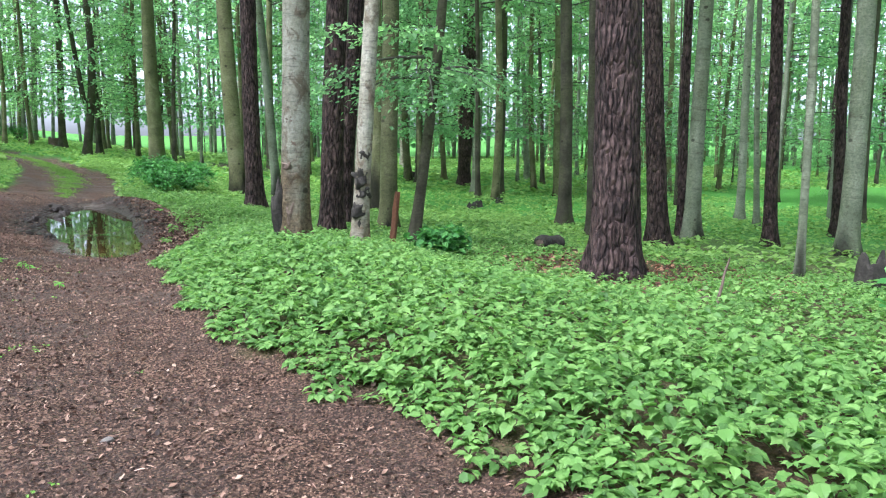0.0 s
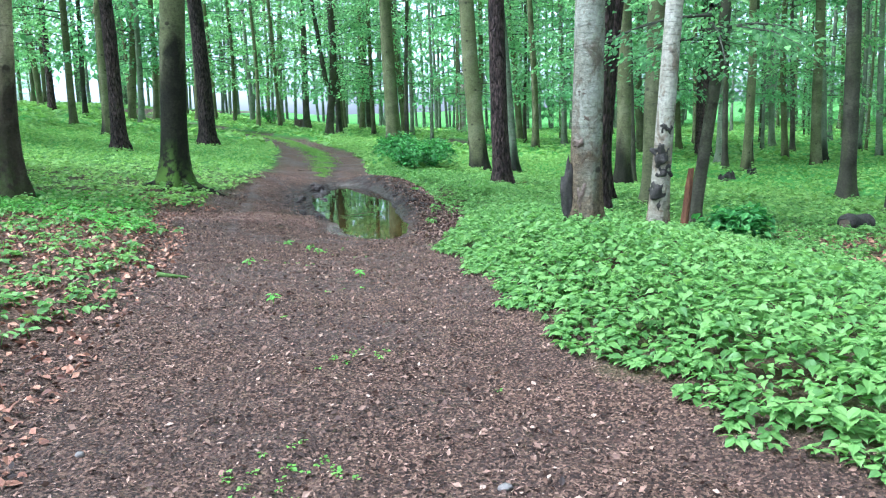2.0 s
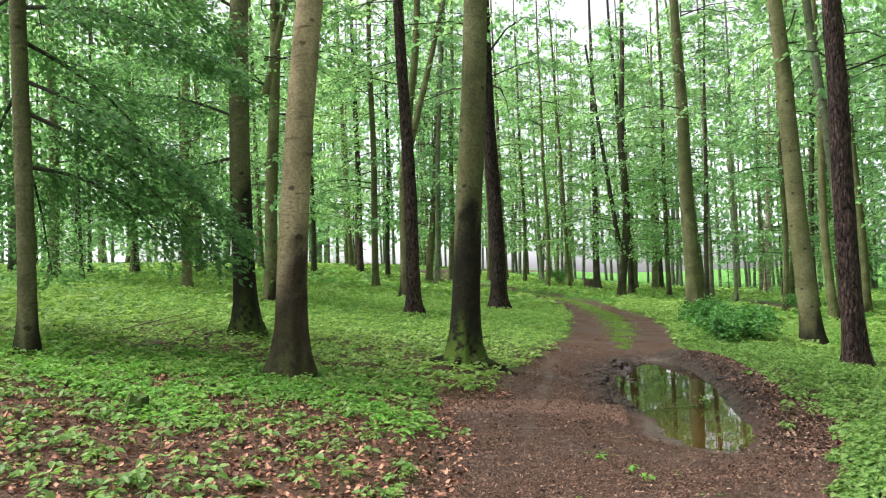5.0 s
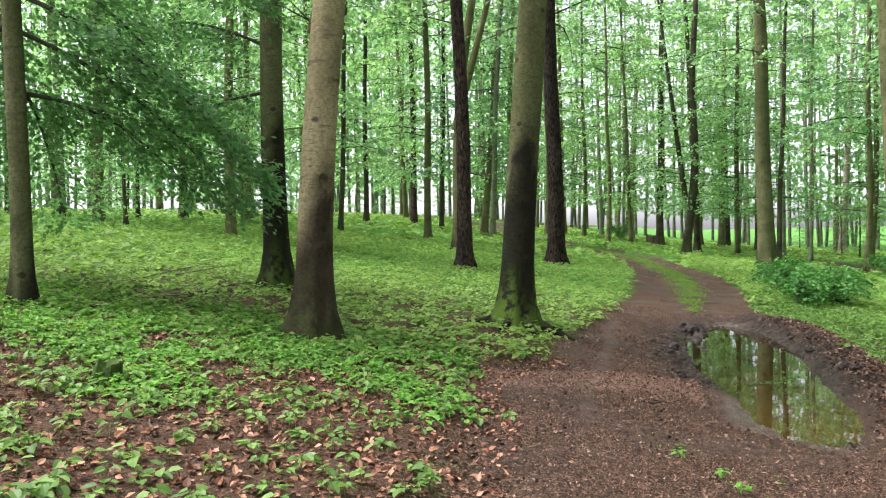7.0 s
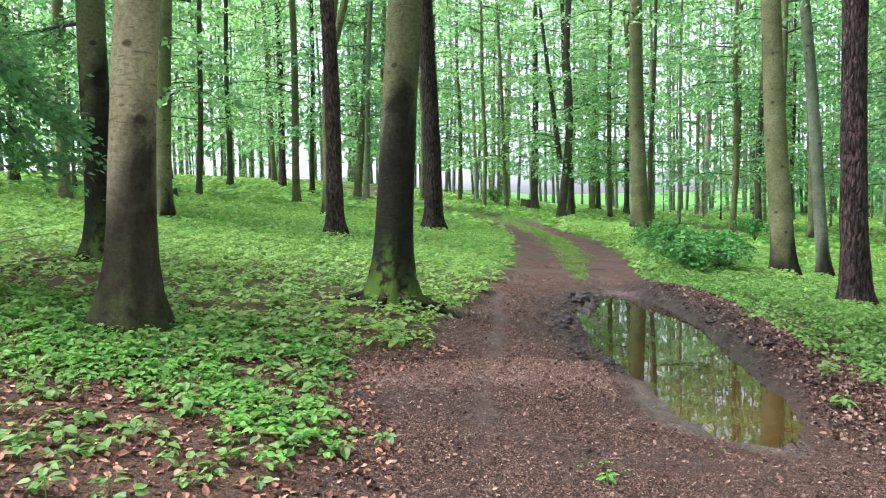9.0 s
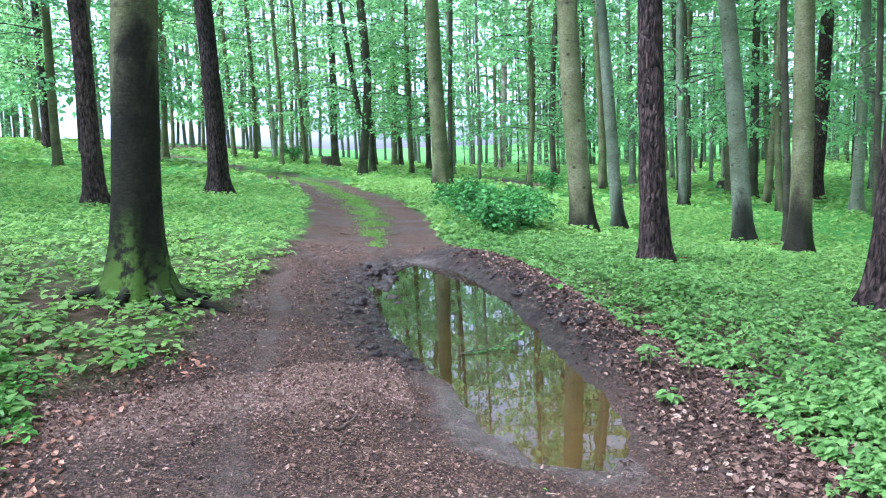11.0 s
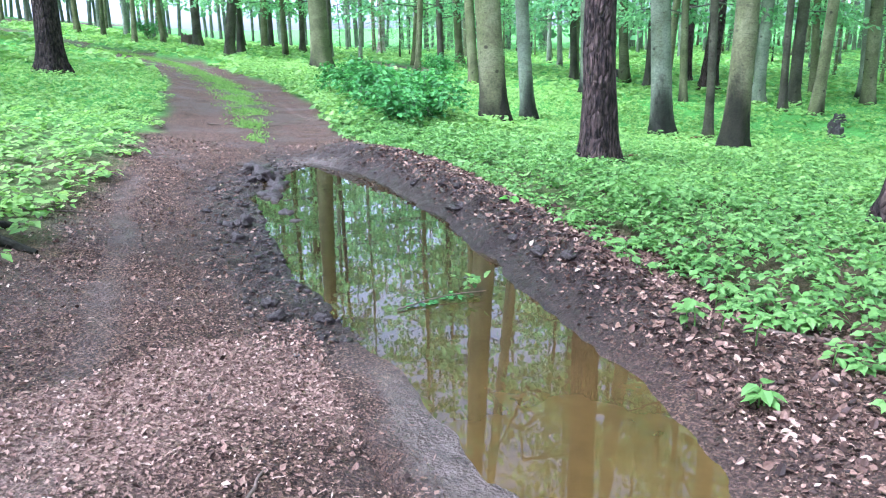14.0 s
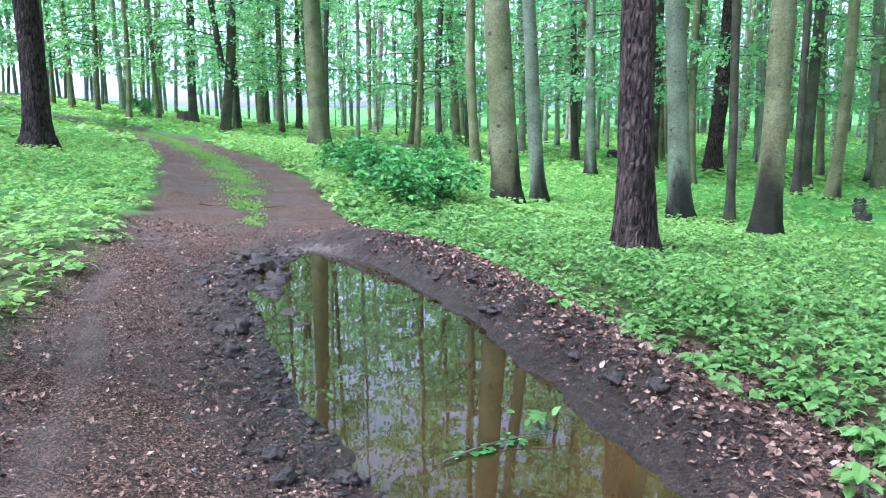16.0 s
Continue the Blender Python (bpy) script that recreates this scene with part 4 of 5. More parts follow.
    v, f = leaf_cloud(np.stack([x, y, z], -1), rng.uniform(0, 6.28, n), rng.normal(0.55, 0.35, n), rng.uniform(0.04, 0.1, n), 0.35)
    tagged(new("track_grass", build_mesh("track_grass", v, f, M_CARPET)), "green grass strip between the wheel ruts", "grass", kind="stuff")


cover()


def litter(name, x, y, size, mat, label, lift=0.004, plain=False):
    n = len(x)
    pos = np.stack([x, y, height(x, y) + lift + rng.uniform(0, 0.008, n)], -1)
    v, f = leaf_cloud(pos, rng.uniform(0, 6.28, n), rng.normal(0.12, 0.4, n), size, 1.1, rng.normal(0, 0.6, n), plain)
    tagged(new(name, build_mesh(name, v, f, mat)), label, "leaf litter", kind="stuff")


def fallen():
    x, y = scatter(125000, -2.6, 2.6, -2, 22)
    l, r = edges(y)
    d = pond_distance(x, y)
    ok = (x > l - 0.2) & (x < r + 0.4) & ~bare_soil(x, y, 0.3) & (d > 0.04 + 0.26 * (x < 0.7) * smooth(15.0, 14.4, y) * rng.uniform(0.7, 1.1, len(x))) & (rng.uniform(size=len(x)) < 0.75 + 0.4 * wave(x, y, 0.7, 2.0))
    x, y = keep(ok, x, y)
    litter("track_litter", x, y, 0.007 + 0.036 * rng.uniform(0, 1, len(x)) ** 2.6, M_LITTER, "small brown fallen leaves and bark bits on the track", plain=True)
    x, y = scatter(26000, -11, -1.3, -1, 14.5)
    l, r = edges(y)
    x, y = keep(x < l + 0.35, x, y)
    litter("copper_litter", x, y, rng.uniform(0.025, 0.065, len(x)), M_REDLEAF, "copper-brown fallen beech leaves under the trees")
    x, y = scatter(34000, -9, -1.3, 2, 14.5)
    l, r = edges(y)
    x, y = keep((x < l + 0.3) & (rng.uniform(size=len(x)) < 0.7 + 0.5 * wave(x, y, 0.9, 3.0)), x, y)
    litter("leaf_mould", x, y, rng.uniform(0.022, 0.055, len(x)), M_REDLEAF, "dense layer of copper and brown fallen beech leaves", plain=True)
    x, y = scatter(13000, 1.2, 2.7, 11.5, 20.5)
    l, r = edges(y)
    d = pond_distance(x, y)
    x, y = keep((d > 0.1 + 0.25 * rng.uniform(size=len(x))) & (x < r + 0.5), x, y)
    litter("bank_litter", x, y, rng.uniform(0.02, 0.06, len(x)), M_LITTER, "wet brown fallen leaves on the muddy bank")
    x, y = scatter(3500, 4.5, 9, 6.5, 12)
    litter("pine_foot_litter", x, y, rng.uniform(0.04, 0.08, len(x)), M_REDLEAF, "brown fallen leaves round the pine's foot")
    # paler bits carry the painted sunlight along the same band
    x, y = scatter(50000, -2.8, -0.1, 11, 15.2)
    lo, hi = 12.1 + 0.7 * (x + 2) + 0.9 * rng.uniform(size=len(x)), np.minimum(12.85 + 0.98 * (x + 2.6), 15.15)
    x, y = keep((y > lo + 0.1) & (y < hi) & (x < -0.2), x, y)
    litter("wood_chips", x, y, rng.uniform(0.009, 0.027, len(x)), M_SUNBAND_SPLINTER, "pale pinkish leaf bits tinted as a sunlit band across the track", plain=True)


    x, y = scatter(150000, -2.5, 2.6, 2.2, 20.5)
    l, r = edges(y)
    x, y = keep((x > l - 0.1) & (x < r + 0.3) & (pond_distance(x, y) > 0.2) & ~bare_soil(x, y, 0.45), x, y)
    n = len(x)
    v, f = leaf_cloud(np.stack([x, y, height(x, y) + 0.003 + rng.uniform(0, 0.006, n)], -1), rng.uniform(0, 6.28, n), rng.normal(0.15, 0.4, n), rng.uniform(0.007, 0.021, n), 0.75, rng.normal(0, 0.6, n), True)
    tagged(new("bark_crumbs", build_mesh("bark_crumbs", v, f, M_LITTER)), "fine brown leaf crumbs and bark bits trodden into the track", "leaf litter", kind="stuff")
    # long splinters, needles and straw, and the thin weedy crown of the track
    x, y = scatter(5200, -2.3, 2.3, -1, 15)
    l, r = edges(y)
    x, y = keep((x > l) & (x < r + 0.1) & (pond_distance(x, y) > 0.1), x, y)
    n = len(x)
    v, f = leaf_cloud(np.stack([x, y, height(x, y) + 0.006], -1), rng.uniform(0, 6.28, n), rng.normal(0.03, 0.08, n), rng.uniform(0.03, 0.11, n) ** 1.15, 0.14, rng.normal(0, 0.4, n), True)
    tagged(new("track_splinters", build_mesh("track_splinters", v, f, M_SUNBAND_SPLINTER)), "thin pale twigs and bark splinters strewn on the track", "leaf litter", kind="stuff")
    y = rng.uniform(3.5, 12.5, 2600)
    x = -0.25 + rng.normal(0, 0.3, 2600)
    x, y = keep(0.5 * wave(x, y, 0.35, 6.1) + rng.uniform(-0.7, 0.7, 2600) > 0.84, x, y)
    herbs("track_weeds", x, y, 0.012, 5, 0.022, M_GRASS, "tiny green weeds in the middle of the track", simple_shape=True)


fallen()


# ---- single things ----


def thing(name, x, y, z=None, turn=0.0):
    ob = new(name)
    ob.matrix_basis = pose(x, y, at_ground(x, y) if z is None else z, 0, 0, turn)
    return ob


def rough_lump(name, mat, parent, size, seed, cuts=3, jag=0.25, lift=0.0, label=""):
    """An uneven solid, for clods, stones and burls."""
    bm = bmesh.new()
    bmesh.ops.create_icosphere(bm, subdivisions=cuts, radius=1.0)
    for v in bm.verts:
        n = noise.noise(v.co * 1.7 + Vector((seed, 0, 0))) + 0.5 * noise.noise(v.co * 4.1 + Vector((0, seed, 0)))
        v.co *= 1 + jag * n * 1.6
        v.co = Vector((v.co.x * size[0], v.co.y * size[1], v.co.z * size[2] + lift))
    me = bpy.data.meshes.new(name)
    bm.to_mesh(me)
    bm.free()
    me.materials.append(mat)
    me.polygons.foreach_set("use_smooth", np.full(len(me.polygons), True))
    return part(name, me, parent, label)


def stump(x, y, r, tall, mat, label, seed, lean=(0.0, 0.0), jag=0.3, sides=18):
    """A broken stump: flared foot, splintered rim, hollow top."""
    ob = tagged(thing("tree_stump", x, y), label, "stump")
    g = np.random.default_rng(seed)
    ang = np.linspace(0, 2 * np.pi, sides, endpoint=False)
    rim = 1 + jag * np.array([noise.noise(Vector((math.cos(a) * 2 + seed, math.sin(a) * 2, 0))) + 0.6 * g.normal(0, 0.5) for a in ang])
    rows = []
    for k, wide in ((-0.12, 1.5), (0.05, 1.3), (0.25, 1.08), (0.55, 1.0), (0.85, 0.95), (1.0, 0.86)):
        h = np.where(k > 0.5, tall * (0.55 + (k - 0.55) * (rim - 0.55) / 0.45), tall * k)
        rr = r * wide * (1 + 0.1 * np.sin(ang * 5 + seed) * (1.6 - wide * 0.6))
        rows.append(np.stack([rr * np.cos(ang) + lean[0] * h, rr * np.sin(ang) + lean[1] * h, h], -1))
    inner = rows[-1] * np.array([0.7, 0.7, 1.0])
    rows.append(inner)
    rows.append(inner * np.array([0.4, 0.4, 0.75]))
    v = np.concatenate(rows)
    i, j = np.meshgrid(np.arange(len(rows) - 1), np.arange(sides), indexing="ij")
    q = (j + 1) % sides
    f = np.stack([i * sides + j, i * sides + q, (i + 1) * sides + q, (i + 1) * sides + j], -1).reshape(-1, 4)
    part("stump_body", build_mesh("stump_body", v, f, mat, False), ob)
    return ob


def stick(x0, y0, x1, y1, r, label, seed, mat=None, lift=0.0, rise=0.0, twigs=3, name="fallen_branch"):
    """A crooked dead branch that lies on the ground, with short side twigs."""
    g = np.random.default_rng(seed)
    ob = tagged(thing(name, x0, y0), label, "branch")
    z0 = at_ground(x0, y0)
    n = 12
    k = np.linspace(0, 1, n)
    ln = math.hypot(x1 - x0, y1 - y0)
    side = np.cumsum(g.normal(0, 0.02 * ln, n)) * np.sin(np.pi * k)
    px, py = x0 + (x1 - x0) * k - side * (y1 - y0) / ln, y0 + (y1 - y0) * k + side * (x1 - x0) / ln
    pz = height(px, py) + r * 0.6 + lift * np.sin(np.pi * np.clip(k, 0, 1)) + rise * k
    pts = np.stack([px - x0, py - y0, pz - z0], -1)
    part("stem", build_mesh("stem", *tube(pts, r * (1 - 0.65 * k), 8), mat or M_TWIG, True), ob)
    for t in range(twigs):
        b = int(g.integers(3, n - 2))
        a, l2 = g.uniform(0, 6.28), ln * g.uniform(0.1, 0.25)
        q = np.linspace(0, 1, 5)[:, None]
        tp = pts[b] + q * np.array([math.cos(a), math.sin(a), 0.15]) * l2 + q * q * np.array([0, 0, -0.08]) * l2
        part("twig", build_mesh("twig", *tube(tp, r * 0.4 * (1 - 0.8 * q[:, 0]), 5), mat or M_TWIG, True), ob)
    return ob


def bough(parent, start, end, droop, count, seed, size=0.085, wide=0.55, mat=M_SHADED_BOUGH):
    """A long leafy limb as a part of its tree: a limb with a flat drooping spray of leaves."""
    g = np.random.default_rng(seed)
    o = np.array(parent.matrix_basis.translation)
    s, e = np.array(start) - o, np.array(end) - o
    k = np.linspace(0, 1, 9)
    mid = s + (e - s) * k[:, None]
    mid[:, 2] += droop * np.sin(np.pi * k) * 0.6
    limb = part("bough", build_mesh("bough", *tube(mid, 0.028 * (1 - 0.85 * k) + 0.003, 6), M_BRANCH, True), parent, "leafy drooping side limb")
    u = g.uniform(0.12, 1.05, count)
    along = (e - s)[:2] / np.linalg.norm((e - s)[:2])
    across = np.array([-along[1], along[0]])
    off = g.normal(0, wide, count) * (1.15 - 0.6 * u)
    base = np.stack([np.interp(u, k, mid[:, a]) for a in range(3)], -1)
    base[:, :2] += off[:, None] * across
    base[:, :2] += along * np.abs(off)[:, None] * 0.5
    base[:, 2] += -0.35 * np.abs(off) + g.normal(0, 0.1, count) - 0.12 * g.uniform(0, 1, count)
    az = math.atan2(along[1], along[0]) + np.sign(off) * g.uniform(0.1, 1.2, count)
    v, f = leaf_cloud(base, az, g.normal(-0.35, 0.4, count), size * g.uniform(0.6, 1.2, count), 1.1, g.normal(0, 0.5, count), True)
    part("leaves", build_mesh("leaves", v, f, mat), limb)
    twigs = []
    for t in range(14):
        b = g.uniform(0.15, 0.95)
        p = np.array([np.interp(b, k, mid[:, a]) for a in range(3)])
        sd = g.choice((-1, 1)) * g.uniform(0.4, 1.0) * wide * 1.5
        q = np.linspace(0, 1, 4)[:, None]
        d = np.array([*(across * sd + along * abs(sd) * 0.6), -0.3 * abs(sd)])
        twigs.append(tube(p + q * d, 0.006 * (1 - 0.7 * q[:, 0]), 4))
    tagged(part("twig_tangle", build_mesh("twig_tangle", *joined(twigs), M_BRANCH, True), limb), kind="stuff")


def fork(parent, start_h, direction, length, r0, mat):
    """A second stem that leaves the trunk at an acute angle."""
    k = np.linspace(0, 1, 10)
    d = np.array(direction)
    base = np.array([0, 0, start_h])
    p = base + k[:, None] * np.array([d[0], d[1], 1.0]) * length
    p[:, :2] += (np.sin(k * np.pi) * 0.15)[:, None] * d[:2]
    me = build_mesh("fork", *tube(p, r0 * (1 - 0.6 * k), 12), mat, True)
    attribute(me, "wet", np.zeros(len(me.vertices)))
    attribute(me, "moss", np.zeros(len(me.vertices)))
    part("fork", me, parent)


def near_tree(x, y):
    return min((o for o in bpy.data.objects if o.get("category") == "tree"), key=lambda o: (o.location.x - x) ** 2 + (o.location.y - y) ** 2)


# low boughs of the slim beech at the litter's edge, and twigs of its neighbour
lone = near_tree(-7.5, 12.4)
for n, (h, ex, ey, ez, c) in enumerate(((4.3, -5.2, 13.6, 2.3, 420), (5.2, -4.9, 13.0, 4.3, 420), (3.9, -5.9, 14.4, 2.0, 340), (6.0, -5.6, 14.2, 5.2, 420), (5.4, -9.6, 13.2, 4.2, 380),
                                       (4.2, -9.4, 13.8, 2.6, 340), (3.4, -8.9, 14.8, 1.9, 300), (6.6, -6.2, 12.0, 6.2, 380), (4.8, -7.0, 15.4, 3.3, 380), (3.2, -6.6, 14.4, 2.2, 260), (6.4, -8.8, 14.6, 5.4, 380))):
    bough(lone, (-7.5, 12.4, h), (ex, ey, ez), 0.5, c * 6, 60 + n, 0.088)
sooty = near_tree(-6.65, 16.9)
for n, (h, ex, ey, ez, c) in enumerate(((4.6, -8.9, 16.0, 4.9, 300), (5.6, -9.2, 16.6, 5.6, 340), (6.6, -8.4, 15.4, 6.9, 340), (3.9, -9.3, 17.2, 3.0, 320))):
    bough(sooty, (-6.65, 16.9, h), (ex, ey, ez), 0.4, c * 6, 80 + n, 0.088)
slim = near_tree(5.15, 11.9)
for n, (ex, ey, ez, c) in enumerate(((4.2, 11.6, 2.05, 200), (6.3, 11.2, 2.3, 200), (5.0, 10.9, 1.9, 160), (3.7, 12.2, 2.2, 140), (6.0, 12.6, 2.5, 180))):
    bough(slim, (5.3, 11.85, 2.25 + 0.12 * n), (ex, ey, ez), 0.2, c * 2, 90 + n, 0.09, 0.32, M_CROWN)
fork(near_tree(-7.32, 32.41), 4.3, (0.27, 0.02), 9.0, 0.15, BARK["beech"])
fork(near_tree(-9.65, 25.3), 6.0, (0.26, 0.0), 8.0, 0.11, BARK["beech"])
fork(near_tree(1.35, 51.0), 3.0, (-0.12, 0.0), 12.0, 0.15, BARK["dark"])

# spreading roots of the mossy beech by the track
mossy = near_tree(-2.6, 16.3)
for a, ln in ((-0.35, 0.7), (-1.1, 0.6), (-1.9, 0.55), (-2.8, 0.6), (0.4, 0.6), (2.2, 0.5)):
    k = np.linspace(0, 1, 9)
    rx, ry = (0.16 + ln * k) * math.cos(a + 0.25 * ln), (0.16 + ln * k) * math.sin(a)
    gz = height(rx - 2.6, ry + 16.3) - mossy.location.z
    pts = np.stack([rx, ry, gz + 0.2 * (1 - k) ** 2.2 + 0.015], -1)
    me = build_mesh("root", *tube(pts, 0.085 * (1 - 0.75 * k), 8), BARK["beech"], True)
    attribute(me, "wet", np.full(len(me.vertices), 0.72))
    attribute(me, "moss", np.repeat(smooth(0.5, 0.0, k), 8))
    part("root", me, mossy, "mossy surface root")

# burls on the slim pale stem, bark scars on its neighbour
burled = near_tree(3.15, 8.95)
for n, (h, sx, sz, a) in enumerate(((1.12, 0.06, 0.075, -1.7), (0.86, 0.09, 0.11, -2.1), (0.7, 0.08, 0.08, -1.5), (0.5, 0.09, 0.1, -2.0), (0.36, 0.07, 0.08, -1.6), (1.55, 0.03, 0.025, -1.7), (1.95, 0.025, 0.02, -1.2))):
    ob = rough_lump("burl", M_BURL, burled, (sx, sx * 0.8, sz), n * 3.1, 3, 0.45, 0, "black knobbly burl")
    ob.matrix_basis = pose(0.07 * h + 0.075 * math.cos(a), -0.034 * h + 0.075 * math.sin(a), h)
scarred = near_tree(2.47, 9.25)
for n, (h, sx, sz, a) in enumerate(((0.42, 0.06, 0.12, -1.9), (1.45, 0.05, 0.03, -2.1), (1.2, 0.05, 0.04, -1.8), (0.95, 0.06, 0.05, -2.2), (2.15, 0.03, 0.02, -1.5))):
    ob = rough_lump("bark_scar", M_TWIG, scarred, (sx, sx * 0.45, sz), 20 + n * 2.3, 3, 0.5, 0, "brown healed bark scar")
    ob.matrix_basis = pose(0.039 * h + 0.15 * math.cos(a), -0.018 * h + 0.15 * math.sin(a), h, 0, 0, math.degrees(a) + 90)
split = rough_lump("bark_split", M_BURL, scarred, (0.07, 0.05, 0.42), 31.0, 3, 0.3, 0, "dark rotten split at the foot")
split.matrix_basis = pose(-0.15, -0.07, 0.32)

stump(3.94, 9.89, 0.042, 0.62, M_ROT, "thin orange-brown rotten snag standing in the herbs", 3, (0.12, 0.0), 0.5, 14)
stump(-4.46, 9.86, 0.095, 0.14, M_MOSS, "small moss-covered stump in the leaf litter", 5, (0.25, 0.0), 0.3)
stump(8.3, 6.3, 0.16, 0.42, M_BURL, "dark broken stump on the slope", 8)
stump(12.9, 24.8, 0.16, 0.2, M_BURL, "low dark stump in the herb carpet", 11)
stump(13.6, 25.6, 0.14, 0.22, M_BURL, "low dark stump in the herb carpet", 12)
stump(15.5, 27.4, 0.15, 0.18, M_BURL, "low dark stump in the herb carpet", 13)
stump(-0.5, 62.0, 0.35, 0.6, M_TWIG, "brown cut stump far beside the track", 14)
stump(20.5, 48.0, 0.3, 0.35, M_BURL, "low dark stump in the herb carpet", 15)
stump(-12.9, 33.0, 0.16, 0.25, M_BURL, "low dark stump in the herb carpet", 16)

# a short dark log on the slope
log = tagged(thing("log", 7.3, 11.3, None, 20), "short dark weathered log lying in the herbs", "log")
k = np.linspace(0, 1, 10)
part("log_body", build_mesh("log_body", *tube(np.stack([-0.28 + 0.56 * k, 0.03 * np.sin(k * 4), 0.12 + 0.02 * np.sin(k * 5)], -1), 0.12 * (1 + 0.12 * np.sin(k * 9)) * np.where((k < 0.05) | (k > 0.95), 0.75, 1), 14), M_BURL, True), log)
for s in (-1, 1):
    cap = rough_lump("cut_end", M_TWIG, log, (0.012, 0.088, 0.088), 3.0 + s, 3, 0.1)
    cap.matrix_basis = pose(0.28 * s, 0, 0.12)

# dead wood
stick(-6.75, 12.6, -7.0, 17.0, 0.05, "long dead branch lying in leaf litter by the beech", 21, twigs=4)
stick(-7.3, 16.2, -5.6, 13.9, 0.03, "dead branch lying beside the beech's foot", 22, twigs=3)
stick(-8.3, 16.1, -7.1, 16.6, 0.009, "bare dead twiggy branch propped against the beech", 23, rise=0.35, twigs=10)
stick(-8.2, 15.3, -7.2, 16.1, 0.01, "bare dead twig propped above the herbs", 24, rise=0.4, twigs=6)
stick(-1.5, 7.8, -1.25, 7.68, 0.025, "short mossy stick lying on the track", 25, M_MOSS, twigs=1)
stick(-0.78, 13.0, -0.62, 13.35, 0.012, "thin curved twig on the track's painted sunlit band", 26, twigs=1)
stick(-0.76, 12.75, -0.7, 13.0, 0.008, "thin dark twig on the track", 27, twigs=0)
stick(-0.28, 20.35, 0.08, 20.6, 0.018, "dark stick lying at the puddle's head", 28, twigs=0)
stick(-2.2, 17.1, -1.6, 17.3, 0.012, "dark twig at the track's edge", 29, twigs=1)
stick(2.2, 14.1, 2.75, 13.3, 0.014, "thin dark stick under the herbs on the bank", 30, twigs=1)
stick(5.3, 6.6, 7.4, 6.0, 0.035, "dead branch on brown litter by the pine", 31, twigs=5)
stick(6.2, 7.1, 7.0, 6.2, 0.02, "dead twig on brown litter by the pine", 32, twigs=3)
stick(4.9, 5.25, 5.12, 5.3, 0.02, "dead stick standing upright in the herbs", 33, rise=0.55, twigs=1, name="standing_stick")
stick(-3.4, 8.9, -3.75, 9.4, 0.01, "thin twig lying on copper leaves", 34, twigs=1)
stick(-5.9, 11.1, -5.5, 11.3, 0.02, "short dark dead wood among the herbs", 35, twigs=2)
stick(-3.6, 12.0, -3.0, 12.2, 0.025, "short brown dead branch at the litter's edge", 36, twigs=1)
stick(-0.5, 24.0, 0.9, 24.3, 0.015, "thin stick across the track", 37, twigs=1)
for n, (x, y) in enumerate(((9.85, 26.0), (8.5, 22.2), (8.85, 22.3), (4.8, 20.5))):
    stick(x - 0.35, y - 0.1, x + 0.35, y - 0.2, 0.03, "reddish rotting wood at a tree's foot", 40 + n, M_ROT, rise=0.08, twigs=4)

# churned clods at the puddle's head and rim
for n in range(44):
    g = random.Random(100 + n)
    if n < 16:
        u = n / 15
        x, y, s = -0.02 + 0.14 * u + g.uniform(-0.1, 0.1), 20.25 - 2.4 * u + g.uniform(-0.12, 0.12), g.uniform(0.08, 0.19)
    elif n < 34:
        y = g.uniform(14.9, 20.2)
        x, s = float(np.interp(y, YS_POND, POND_LEFT)) - g.uniform(0.08, 0.6), g.uniform(0.03, 0.085)
    else:
        y = g.uniform(15.3, 19.6)
        x, s = float(np.interp(y, YS_POND, POND_RIGHT)) + g.uniform(0.1, 0.4), g.uniform(0.03, 0.07)
    ob = tagged(thing("mud_clod", x, y, None, g.uniform(0, 360)), "wet dark clod of churned mud at the puddle's rim", "mud clod", "mud clods by the puddle")
    rough_lump("clod", M_MUD, ob, (s, s * g.uniform(0.6, 1.0), s * g.uniform(0.4, 0.65)), n * 1.7, 3, 0.5, 0.01)

for n, (x, y, s) in enumerate(((0.31, 4.05, 0.028), (-0.9, 3.6, 0.02), (-1.2, 4.4, 0.02), (-0.75, 15.2, 0.018), (-0.35, 14.6, 0.02))):
    ob = tagged(thing("stone", x, y, None, n * 40), "small pale stone pressed into the track", "stone", "stones on the track")
    rough_lump("stone_body", M_STONE, ob, (s, s * 0.8, s * 0.5), n * 2.9 + 50, 2, 0.25, s * 0.2)


def herb_plant(x, y, tall, count, size, mat, label, seed, name="herb_plant", z=None):
    """One leafy plant: a bent stem and its broad leaves."""
    g = np.random.default_rng(seed)
    ob = tagged(thing(name, x, y, z, g.uniform(0, 360)), label, "plant")
    k = np.linspace(0, 1, 5)
    bend = g.normal(0, 0.12, 2) * tall
    pts = np.stack([bend[0] * k * k, bend[1] * k * k, tall * k], -1)
    part("stem", build_mesh("stem", *tube(pts, 0.004 * (1 - 0.5 * k) + 0.001, 5), mat, True), ob)
    for n in range(count):
        q = 0.4 + 0.6 * (n + 1) / count
        p = np.array([bend[0] * q * q, bend[1] * q * q, tall * q])
        a = 2.4 * n + g.normal(0, 0.2)
        s = size * g.uniform(0.75, 1.15)
        v, f = leaf_cloud(p[None] + 0.25 * s * np.array([[math.cos(a), math.sin(a), 0.15]]), np.array([a]), np.array([g.normal(-0.2, 0.15)]), np.array([s]), 1.15, np.array([g.normal(0, 0.15)]))
        part("leaf", build_mesh("leaf", v, f, mat), ob)
    return ob


